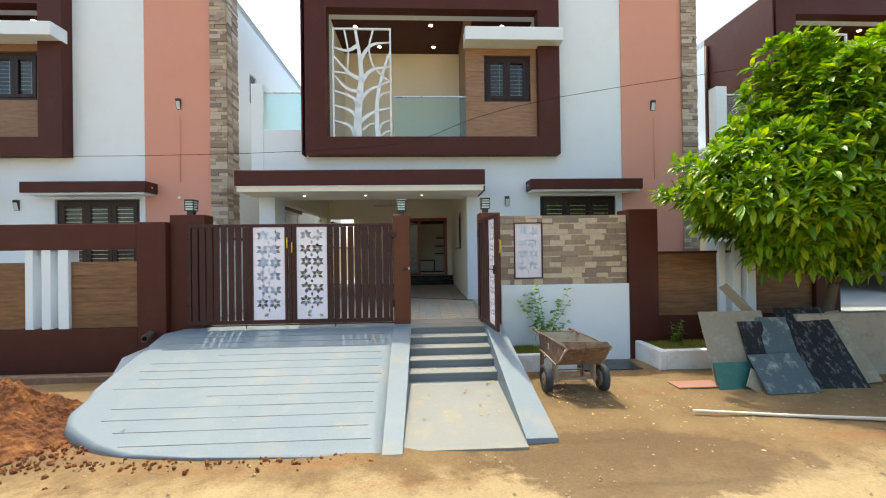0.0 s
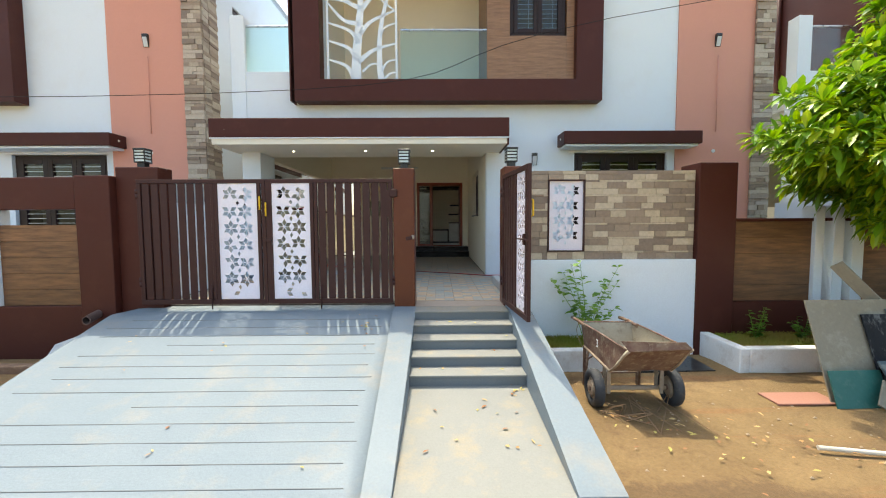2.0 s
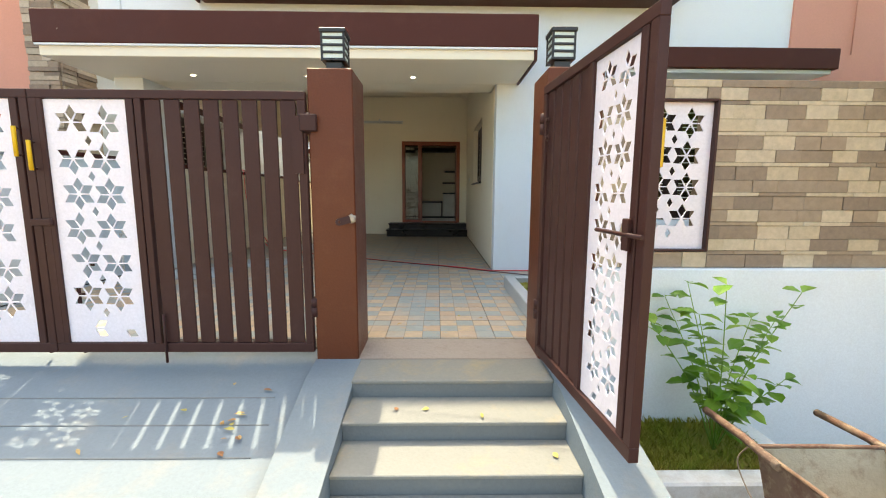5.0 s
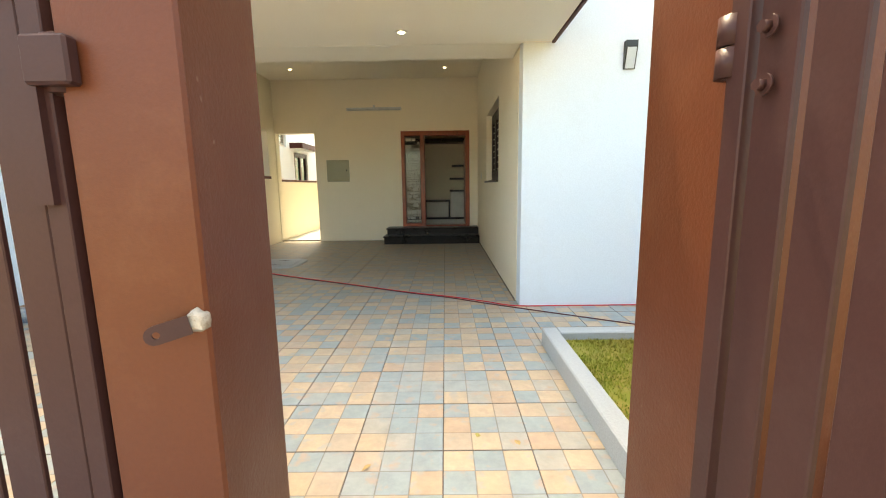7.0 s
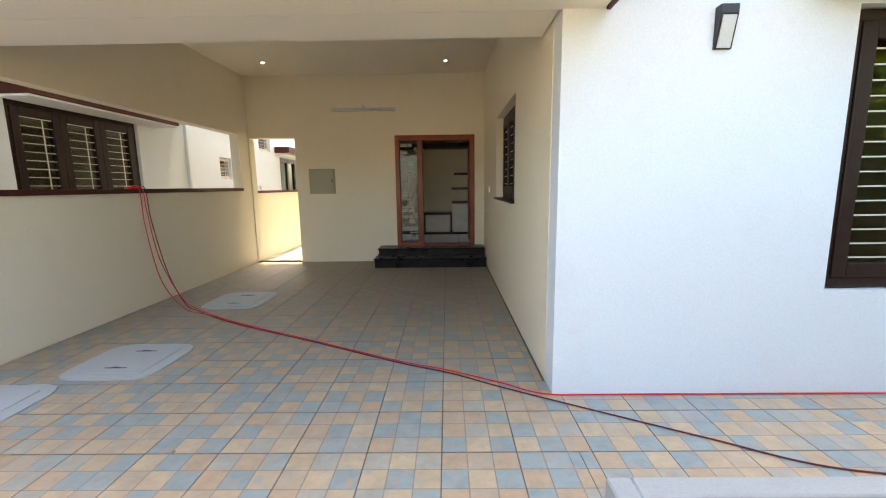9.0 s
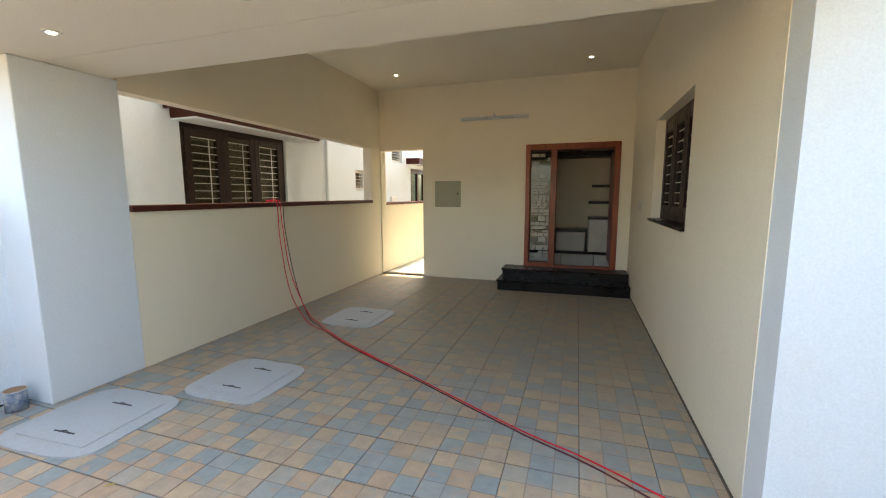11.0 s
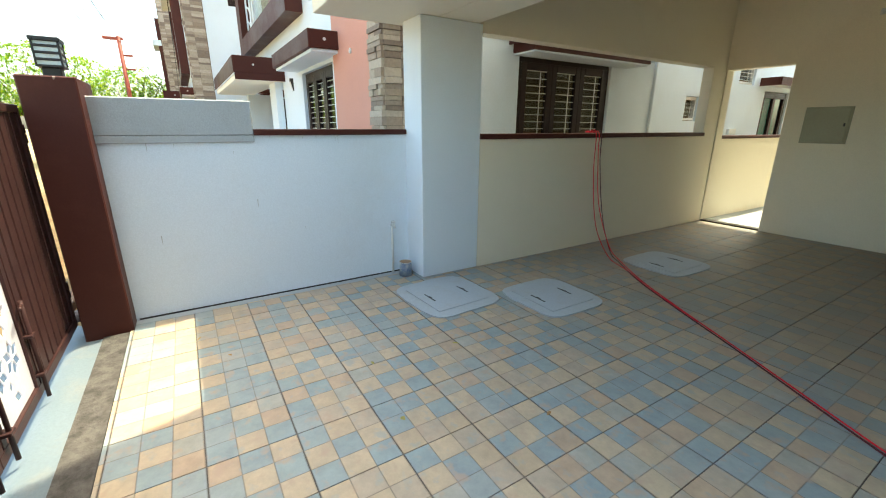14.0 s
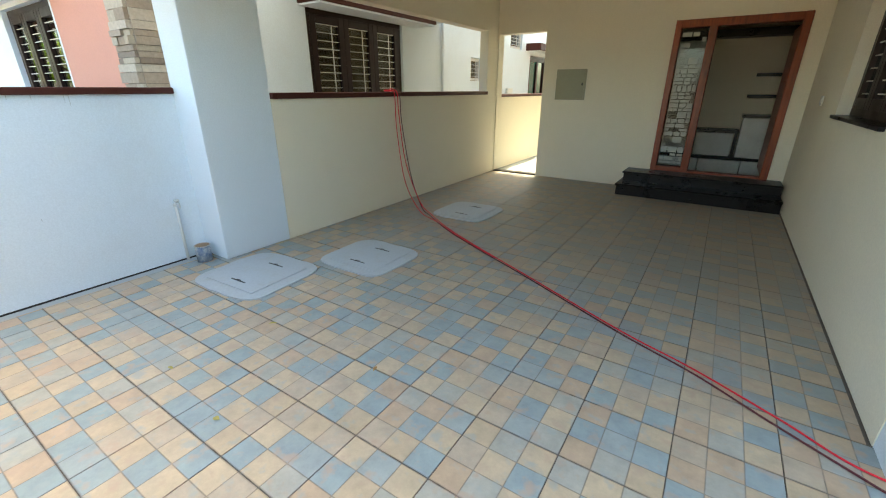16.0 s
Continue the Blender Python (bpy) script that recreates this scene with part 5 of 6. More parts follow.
for i in range(900):
    x, y = random.uniform(-4, 7), random.uniform(-6, -1.1)
    if x < 1.25 and y > -3.1:
        continue
    r = random.uniform(0.004, 0.016)
    b0 = len(vs)
    z = GZ + 0.005
    vs += [(x - r, y - r * 0.6, z), (x + r, y - r * 0.8, z), (x + r * 0.8, y + r, z), (x - r * 0.7, y + r * 0.8, z), (x, y, z + r * 0.9)]
    fs += [(b0, b0 + 1, b0 + 4), (b0 + 1, b0 + 2, b0 + 4), (b0 + 2, b0 + 3, b0 + 4), (b0 + 3, b0, b0 + 4)]
me = bpy.data.meshes.new("pebble")
me.from_pydata(vs, [], fs)
me.materials.append(surface("pebble", (0.36, 0.28, 0.19), 0.9))
tagged(new("pebble", me), "small pebbles scattered on the dirt", "stones", kind="stuff")
bm.free()

# ---- wheelbarrow ----
RUST = surface("rusty_steel", (0.13, 0.062, 0.040), 0.75, (0.40, 0.33, 0.22), 0.95, 7, 40, 0.5, second=(0.20, 0.125, 0.085))
TRAYIN = surface("mortar_steel", (0.36, 0.32, 0.24), 0.85, (0.15, 0.085, 0.05), 0.9, 4, 40, 0.4)
CRUST = surface("crusted_bar", (0.33, 0.25, 0.175), 0.85, (0.16, 0.08, 0.05), 0.7, 9, 40, 0.4)
TYRE = surface("dusty_tyre", (0.035, 0.037, 0.041), 0.75, (0.13, 0.12, 0.10), 0.5, 6, 60, 0.3)
bar = thing("wheelbarrow", (1.83, -1.5, GZ), "rusty two-wheeled steel wheelbarrow with mortar stains", "wheelbarrow")
# local: x across, y along (handles at +y), z up
MB = T((1.87, -1.55, GZ))
top = [Vector(p) for p in ((-0.30, 0.58, 0.663), (0.25, 0.57, 0.66), (0.325, -0.33, 0.645), (-0.228, -0.335, 0.643))]
bot = [Vector(p) for p in ((-0.285, 0.51, 0.42), (0.235, 0.49, 0.42), (0.295, -0.115, 0.378), (-0.268, -0.106, 0.372))]


def sheet_panel(a, c, e, g, off, n=9):
    """A dented sheet between four corners, moved off along its normal."""
    bm = bmesh.new()
    nor = (c - a).cross(g - a).normalized()
    vs = []
    for i in range(n + 1):
        for j in range(n + 1):
            u, v2 = i / n, j / n
            p = (a * (1 - u) + c * u) * (1 - v2) + (g * (1 - u) + e * u) * v2
            p = p + nor * (off + 0.009 * noise.noise(p * 9) * math.sin(math.pi * u) ** 0.5)
            vs.append(bm.verts.new(p))
    for i in range(n):
        for j in range(n):
            k = i * (n + 1) + j
            bm.faces.new((vs[k], vs[k + n + 1], vs[k + n + 2], vs[k + 1])).smooth = True
    return bm


folded = [Vector((-0.262, -0.312, 0.709)), Vector((0.29, -0.338, 0.702))]
fan = [Vector((-0.205, -0.345, 0.628)), Vector((0.345, -0.35, 0.646))]
for name, q in (("side_panel", (bot[0], bot[3], top[3], top[0])), ("side_panel", (bot[2], bot[1], top[1], top[2])),
                ("back_panel", (bot[1], bot[0], top[0], top[1])), ("bottom_panel", (bot[0], bot[1], bot[2], bot[3])),
                ("front_panel", (bot[3], bot[2], fan[1], fan[0])), ("front_flap", (fan[0], fan[1], folded[1], folded[0]))):
    pn = part(name, sheet_panel(*q, 0.0), RUST, bar, "", MB)
    part("mortar_crust", sheet_panel(*q, -0.004), TRAYIN, pn, "grey mortar-crusted inside", MB)
for a, c in ((top[3], top[0]), (top[0], top[1]), (top[1], top[2])):
    part("rim", tube(bmesh.new(), [a, (a + c) / 2 + Vector((0, 0, 0.004)), c], 0.009, 8), RUST, bar, "", MB)
part("flap_edge", tube(bmesh.new(), [folded[0], (folded[0] + folded[1]) / 2 + Vector((0, 0.004, -0.006)), folded[1]], 0.005, 6), RUST, bar, "torn folded edge", MB)
for a, c, r in ((bot[3], fan[0], 0.011), (bot[2], fan[1], 0.011)):
    part("torn_edge", tube(bmesh.new(), [a, a.lerp(c, 0.4) + Vector((0.006, 0, -0.008)), a.lerp(c, 0.75) + Vector((-0.005, 0, 0.004)), c], r, 6), CRUST, bar, "crusted torn seam", MB)
for s in (-1, 1):
    k0, k1 = (0, 3) if s < 0 else (1, 2)
    part("rail", tube(bmesh.new(), [bot[k0], (bot[k0] + bot[k1]) / 2 + Vector((s * 0.004, 0, 0.004)), bot[k1]], 0.013, 8), CRUST, bar, "mortar-crusted lower rail", MB)
    tip = Vector((-0.282, 0.93, 0.632)) if s < 0 else Vector((0.262, 0.90, 0.632))
    part("handle", tube(bmesh.new(), [top[k0] + Vector((0, -0.12, -0.012)), top[k0] + Vector((0, 0.08, -0.005)), tip], 0.018, 10), RUST, bar, "rusty tube handle", MB)
    part("leg", boxes((s * 0.285 - 0.018, s * 0.285 + 0.018, 0.485, 0.50, 0, 0.43), b=0.003), RUST, bar, "", MB)
    part("leg", tube(bmesh.new(), [(s * 0.28, 0.40, 0.42), (s * 0.285, 0.435, 0.2), (s * 0.285, 0.46, 0.0)], 0.013, 8), RUST, bar, "", MB)
    part("brace", tube(bmesh.new(), [(s * 0.27, 0.25, 0.41), (s * 0.28, 0.47, 0.28)], 0.009, 6), RUST, bar, "", MB)
    part("fork", boxes((s * 0.25 - 0.018, s * 0.25 + 0.018, -0.05, -0.035, 0.13, 0.385), b=0.003), CRUST, bar, "mortar-crusted axle bracket", MB)
    part("fork", boxes((s * 0.25 - 0.018, s * 0.25 + 0.018, 0.05, 0.062, 0.13, 0.40), b=0.003), CRUST, bar, "mortar-crusted axle bracket", MB)
    wx = s * 0.365
    WR = 0.175
    bm = bmesh.new()
    nseg, prof = 32, [(0.105, -0.036), (0.145, -0.048), (0.168, -0.038), (0.176, -0.018), (0.178, 0.0), (0.176, 0.018), (0.168, 0.038), (0.145, 0.048), (0.105, 0.036)]
    rows_ = [[bm.verts.new((wx + px, r * math.cos(a), WR + r * math.sin(a))) for r, px in prof] for a in (2 * math.pi * j / nseg for j in range(nseg))]
    for j in range(nseg):
        a, c = rows_[j], rows_[(j + 1) % nseg]
        for i in range(len(prof)):
            bm.faces.new((a[i], a[(i + 1) % len(prof)], c[(i + 1) % len(prof)], c[i])).smooth = True
    bmesh.ops.recalc_face_normals(bm, faces=bm.faces)
    wh = part("wheel", bm, TYRE, bar, "dusty black rubber tyre", MB)
    bm = bmesh.new()
    disc(bm, (wx - 0.02, 0, WR), (1, 0, 0), 0.108, 0.04, 24)
    disc(bm, (wx - 0.043, 0, WR), (1, 0, 0), 0.07, 0.086, 20)
    part("rim_disc", bm, CRUST, wh, "dusty rusty wheel rim", MB)
    bm = bmesh.new()
    disc(bm, (wx - 0.055, 0, WR), (1, 0, 0), 0.026, 0.11, 14)
    part("hub", bm, RUST, wh, "rusty hub", MB)
part("axle", boxes((-0.31, 0.31, -0.018, 0.018, 0.155, 0.19), b=0.004), CRUST, bar, "", MB)
part("cross_bar", tube(bmesh.new(), [(-0.285, 0.475, 0.14), (0.285, 0.475, 0.14)], 0.010, 8), RUST, bar, "", MB)
part("tie_wire", tube(bmesh.new(), curve_points([(-0.31, 0.60, 0.66), (-0.325, 0.64, 0.55), (-0.305, 0.55, 0.42), (-0.29, 0.50, 0.40)], 6), 0.003, 5), CRUST, bar, "loose tie wire", MB)
txt = bpy.data.curves.new("digit", 'FONT')
txt.body, txt.size, txt.extrude = "3", 0.115, 0.001
tob = new("digit", txt)
me = bpy.data.meshes.new_from_object(tob.evaluated_get(bpy.context.evaluated_depsgraph_get()))
bpy.data.objects.remove(tob)
bm = bmesh.new()
bm.from_mesh(me)
d0, d1 = Vector(top[0]), Vector(top[3])
ex = (d1 - d0).normalized()
ez = (Vector(top[0]) - Vector(bot[0]))
ez = (ez - ex * ez.dot(ex)).normalized()
en = ex.cross(ez)
mt = Matrix((ex, ez, en)).transposed().to_4x4()
mt.translation = top[0].lerp(top[3], 0.46).lerp(bot[0].lerp(bot[3], 0.46), 0.55) + en * 0.012
part("digit", bm, PLANTER, bar, "white painted figure 3", MB @ mt)
bm = bmesh.new()
random.seed(8)
for i in range(9):
    x = random.uniform(-0.3, 0.35)
    tube(bm, curve_points([(x, -0.2 + random.uniform(-.1, .3), 0.012), (x + random.uniform(-.2, .2), random.uniform(-.3, .2), 0.06 + 0.1 * random.random()), (x + random.uniform(-.3, .3), random.uniform(-.5, .1), 0.012)], 6), 0.004, 5)
part("dry_root", bm, surface("dry_root", (0.25, 0.15, 0.08), 0.9), None, "tangle of dry roots under the wheelbarrow", MB @ T((0, -0.15, 0)), "stuff", "roots")

# ---- boards leaning on the low wall ----
def board(name, cx, cy, w, h, lean, turn, material, label, t=0.018, roll=0.0):
    b = thing(name, (cx, cy, GZ), label, "board")
    m = T((cx, cy, GZ + 0.004)) @ R(radians(turn), 4, 'Z') @ R(radians(-lean), 4, 'X') @ R(radians(roll), 4, 'Y')
    bm = boxes((-w / 2, w / 2, 0, t, 0, h), b=0.003)
    part("sheet", bm, material, b, "", m)
    return b


PLY = surface("grey_plywood", (0.24, 0.215, 0.16), 0.8, (0.38, 0.36, 0.30), 0.9, 2.2, 30, 0.3)
PLYB = surface("blue_grey_board", (0.07, 0.10, 0.115), 0.7, (0.42, 0.42, 0.36), 1.0, 2.2, 30, 0.25, spec=0.2)
SLATE = surface("black_board", (0.014, 0.015, 0.018), 0.6, (0.30, 0.31, 0.30), 0.8, 3.2, 30, 0.2, spec=0.15, stretch=(1.6, 1.6, 0.6))
GREENB = surface("green_board", (0.02, 0.12, 0.10), 0.55, (0.2, 0.22, 0.2), 0.3, 4, 30, 0.2)
board("plywood_board", 4.2, -1.6, 0.92, 1.0, 20, 1, PLY, "tall weathered grey plywood board leaning on the wall")
board("black_board", 4.42, -1.63, 0.34, 0.86, 20, 1, SLATE, "narrow black board leaning on plywood")
board("green_board", 3.98, -1.68, 0.52, 0.34, 20, 2, GREENB, "dark green painted board standing low")
board("grey_board", 4.72, -1.66, 0.42, 0.92, 22, -2, PLYB, "blue-grey scuffed board leaning on the wall")
board("blue_board", 4.55, -1.88, 0.72, 0.52, 37, 2, PLYB, "square blue-grey shuttering board lying back", 0.02)
board("grey_board", 4.13, -1.78, 0.26, 0.26, 25, 4, PLY, "small grey offcut board", 0.018, 35)
board("long_black_board", 5.3, -1.76, 0.72, 1.16, 35, -2, SLATE, "large black scuffed board leaning on the wall", 0.018)
board("brown_board", 5.75, -1.62, 0.5, 1.0, 28, -5, PLY, "stained brown-grey board leaning on the wall", 0.018, -8)
strip = thing("timber_strip", (4.7, -0.9, GZ), "long grey timber strip leaning across the boards", "board")
part("sheet", boxes((-0.06, 0.06, -0.015, 0.015, 0, 1.35), b=0.003), PLY, strip, "", look((5.05, -1.42, -0.4), (4.22, -1.0, 0.70)) @ R(radians(180), 4, 'X') @ R(radians(62), 4, 'Z'))
mat_ = thing("red_board", (3.5, -1.45, GZ), "flat red-brown board lying on the dirt", "board")
part("sheet", boxes((3.22, 3.82, -1.62, -1.36, GZ + 0.01, GZ + 0.03), b=0.004), surface("red_board", (0.36, 0.17, 0.12), 0.8), mat_)
pole = thing("pole", (3.7, -2.5, GZ), "pale plastic pipe lying on the ground", "pipe")
part("pole_body", tube(bmesh.new(), [(2.9, -2.36, GZ + 0.03), (3.8, -2.55, GZ + 0.025), (4.75, -2.74, GZ + 0.03)], 0.018, 10), surface("pale_pipe", (0.6, 0.55, 0.46), 0.6), pole)


# ---- plants ----
def leaf_quads(rng, p, d, ln, wd, vs, fs, droop=0.3):
    d = d.normalized()
    s = d.cross(Vector((0, 0, 1)))
    if s.length < 0.05:
        s = Vector((1, 0, 0))
    s.normalize()
    s = (s + Vector((rng.uniform(-.3, .3), rng.uniform(-.3, .3), rng.uniform(-.3, .3)))).normalized()
    up = s.cross(d).normalized()
    b0 = len(vs)
    m1 = p + d * ln * 0.45 - Vector((0, 0, droop * ln * 0.15))
    m2 = p + d * ln * 0.75 - Vector((0, 0, droop * ln * 0.35))
    tip = p + d * ln - Vector((0, 0, droop * ln * 0.65))
    vs += [p, m1 + s * wd * 0.5 + up * wd * 0.15, m1 - s * wd * 0.5 + up * wd * 0.15, m2 + s * wd * 0.42 + up * wd * 0.1, m2 - s * wd * 0.42 + up * wd * 0.1, tip, m1, m2]
    fs += [(b0, b0 + 6, b0 + 1), (b0, b0 + 2, b0 + 6), (b0 + 1, b0 + 6, b0 + 7, b0 + 3), (b0 + 6, b0 + 2, b0 + 4, b0 + 7), (b0 + 3, b0 + 7, b0 + 5), (b0 + 7, b0 + 4, b0 + 5)]


def leaf_mesh(name, vs, fs, material, parent, label):
    me = bpy.data.meshes.new(name)
    me.from_pydata([tuple(q) for q in vs], [], fs)
    me.materials.append(material)
    ob = new(name, me)
    ob.parent = parent
    ob.matrix_parent_inverse = Matrix.Translation(-Vector(parent.location))
    return tagged(ob, label)


def tree(loc, crown_c, crown_r, clusters, seed, label, trunk_r=0.09, below=0.8, domed=0.0):
    rng = random.Random(seed)
    tr = thing("tree", loc, label, "tree")
    base = Vector(loc)
    cc = Vector(crown_c)
    BARK = bpy.data.materials.get("bark") or surface("bark", (0.13, 0.095, 0.065), 0.9, (0.25, 0.2, 0.15), 0.5, 5, 40, 0.6, dist=0.02)
    bm = bmesh.new()
    fork = base.lerp(cc, 0.42)
    tube(bm, curve_points([base - Vector((0, 0, 0.05)), base.lerp(fork, 0.5) + Vector((0.06, 0.03, 0)), fork], 6), trunk_r, 10, trunk_r * 0.7)
    part("trunk", bm, BARK, tr)
    ends = []
    bm = bmesh.new()
    for i in range(16):
        a, e = 2.4 * i, rng.uniform(-0.35, 1.2)
        d = Vector((math.cos(a) * math.cos(e) * crown_r[0], math.sin(a) * math.cos(e) * crown_r[1], math.sin(e) * crown_r[2]))
        q = cc + d * 0.75
        mid = fork.lerp(q, 0.5) + Vector((rng.uniform(-.2, .2), rng.uniform(-.2, .2), 0.2))
        tube(bm, curve_points([fork, mid, q], 5), trunk_r * 0.45, 6, 0.012)
        ends.append((mid, q))
    part("limb", bm, BARK, tr)
    vs, fs = [], []
    for i in range(clusters):
        while True:
            u = Vector((rng.uniform(-1, 1), rng.uniform(-1, 1), rng.uniform(-1, 1)))
            r = u.length
            if 0.05 < r < 1:
                break
        u = u / r * (r ** (0.35 if i % 4 else 1.0))
        k = 0.84 + 0.34 * noise.noise((u.x * 1.7 + seed, u.y * 1.7, u.z * 1.7)) + 0.12 * noise.noise((u.x * 5, u.y * 5 + seed, u.z * 5))
        slim = 1 - 0.42 * max(0.0, u.z) * domed
        p = cc + Vector((u.x * crown_r[0] * slim, u.y * crown_r[1] * slim, u.z * crown_r[2] * (1.0 if u.z > 0 else below))) * k
        out = (Vector((u.x, u.y, u.z * 0.5 + 0.35))).normalized()
        n_ = rng.randint(7, 11)
        for j in range(n_):
            a = 6.283 * j / n_ + rng.uniform(-.3, .3)
            s = out.orthogonal().normalized()
            t2 = out.cross(s)
            d = (math.cos(a) * s + math.sin(a) * t2) + out * rng.uniform(0.15, 0.9) + Vector((0, 0, 0.25))
            ln = rng.uniform(0.13, 0.25)
            leaf_quads(rng, p + out * rng.uniform(-0.04, 0.03), d, ln, ln * 0.32, vs, fs, rng.uniform(0.1, 0.7))
    leaf_mesh("crown", vs, fs, LEAF, tr, "dense crown of glossy green leaf whorls")
    return tr


tree((6.2, -0.5, -0.45), (6.65, -0.8, 2.05), (3.05, 1.8, 2.8), 5600, 5, "leafy green roadside tree with glossy leaves in a planter", 0.09, 0.43, 1.0)
for x, y, h in ((1.86, -0.33, 1.12),):
    rng = random.Random(31)
    sh = thing("shrub", (x, y, -0.43), "young green shrub with oval leaves in the planter", "plant")
    bm = bmesh.new()
    vs, fs = [], []
    for i in range(10):
        a = i * 2.4 + rng.uniform(-0.3, 0.3)
        hh = h * rng.uniform(0.35, 1.0)
        sp_ = rng.uniform(0.14, 0.56) * (1.25 - 0.3 * hh / h)
        pts = curve_points([(x, y, -0.44), (x + 0.35 * sp_ * math.cos(a), y + 0.25 * sp_ * math.sin(a), -0.44 + hh * 0.5), (x + sp_ * math.cos(a), y + 0.6 * sp_ * math.sin(a), -0.44 + hh)], 6)
        tube(bm, pts, 0.005, 5, 0.002)
        for j, p in enumerate(pts[4:]):
            for w in range(2):
                b = rng.uniform(0, 6.283)
                ln = rng.uniform(0.08, 0.135)
                leaf_quads(rng, p, Vector((math.cos(b), math.sin(b), rng.uniform(-0.1, 0.6))), ln, ln * 0.62, vs, fs, 0.4)
    part("stem", bm, SHRUB, sh)
    leaf_mesh("foliage", vs, fs, SHRUB, sh, "oval bright green leaves")
for x, y, h in ((4.05, -0.25, 0.42), (4.65, -0.25, 0.30)):
    rng = random.Random(int(x * 100))
    sh = thing("small_plant", (x, y, -0.42), "low dark green seedling in the planter grass", "plant", "planter seedlings")
    bm = bmesh.new()
    vs, fs = [], []
    for i in range(10):
        a = rng.uniform(0, 6.283)
        e = Vector((x + 0.12 * math.cos(a), y + 0.1 * math.sin(a), -0.42 + h * rng.uniform(0.4, 1)))
        pts = curve_points([(x, y, -0.43), Vector((x, y, -0.42)).lerp(e, 0.5), e], 4)
        tube(bm, pts, 0.004, 4, 0.002)
        for p in pts[2:]:
            b = rng.uniform(0, 6.283)
            leaf_quads(rng, p, Vector((math.cos(b), math.sin(b), 0.3)), 0.07, 0.045, vs, fs, 0.4)
    part("stem", bm, SHRUB, sh)
    leaf_mesh("foliage", vs, fs, SHRUB, sh, "small dark green leaves")

# ---- the neighbour's carport, seen over the boundary wall ----
for OX, side in ((-PERIOD, "beyond the boundary wall"), (PERIOD, "beyond the tree")):
    nb = thing("carport", (OX - 1.2, 5.0, 0), "neighbour's white carport with column and back wall, " + side, "carport", "neighbouring carports")
    part("column", boxes((OX - 3.85, OX - 3.49, 2.9, 3.6, -0.02, 2.5), b=0.006), WHITE, nb)
    part("column", boxes((OX + 0.3, OX + 0.99, 2.9, 3.06, -0.02, 2.5), b=0.006), WHITE, nb)
    part("back_wall", wall_y(8.37, 8.57, OX - 3.49, OX + 1.19, -0.02, 3.52, [(OX - 2.4, OX - 1.2, 1.5, 2.2)]), CREAM, nb)
    part("ceiling_slab", boxes((OX - 3.72, OX + 1.19, 3.3, 8.57, 3.52, 3.7)), CEIL, nb)
    part("floor_slab", boxes((OX - 4.0, OX + 6.9, 0.4, 8.57, GZ - 0.1, -0.02)), CEMENT, nb)
    window(nb, T((OX - 2.39, 8.42, 1.51)), 1.18, 0.68, 2)
    if OX > 0:
        part("boundary_wall", boxes((OX - 4.03, OX - 3.83, 0.4, 2.9, GZ, 1.46)), WHITE, nb, "white boundary wall")
        part("coping", boxes((OX - 4.06, OX - 3.80, 0.4, 2.9, 1.46, 1.51), b=0.006), BROWN, nb)
        part("side_wall", wall_x(OX - 3.65, OX - 3.49, 3.6, 8.37, -0.02, 3.52, [(3.6, 8.0, 1.41, 2.42)]), CREAM, nb)

# ---- floor covers, cable, tin, tap ----
COVER = surface("cover_cement", (0.47, 0.51, 0.54), 0.75, (0.42, 0.38, 0.3), 0.4, 2.5, 50, 0.3)


def cover(cx, cy, w, d, turn):
    c = thing("manhole_cover", (cx, cy, 0), "pale grey cement manhole cover smeared at the edges", "cover", "manhole covers")
    m = T((cx, cy, 0)) @ R(radians(turn), 4, 'Z')
    pts = []
    for i in range(48):
        a = 2 * math.pi * i / 48
        cs, sn = math.cos(a), math.sin(a)
        k = (abs(cs) ** 5 + abs(sn) ** 5) ** (-1 / 5)
        e = 1 + 0.035 * noise.noise((cs * 3 + cx, sn * 3, 0))
        pts.append((w / 2 * cs * k * e, d / 2 * sn * k * e))
    bm = prism(bmesh.new(), pts, "z", -0.01, 0.012)
    part("surround", bm, COVER, c, "", m)
    part("lid", boxes((-w * 0.36, w * 0.36, -d * 0.36, d * 0.36, 0.012, 0.018), b=0.004), COVER, c, "", m)
    for s in (-1, 1):
        part("slot", boxes((-0.09, 0.09, s * d * 0.24 - 0.006, s * d * 0.24 + 0.006, 0.018, 0.0205)), BLACK, c, "dark lifting slot", m)
        part("lift_ring", tube(bmesh.new(), curve_points([(-0.04, s * d * 0.24, 0.02), (0, s * d * 0.24 + 0.012, 0.022), (0.04, s * d * 0.24, 0.02)], 6), 0.0028, 6), BLACK, c, "", m)


cover(-2.96, 2.86, 0.82, 0.78, 3)
cover(-2.42, 3.69, 0.76, 0.72, 0)
cover(-2.42, 5.57, 0.74, 0.78, 0)
cord = thing("extension_cable", (0, 3.6, 0), "red electric cables lying across the tiles", "cable")
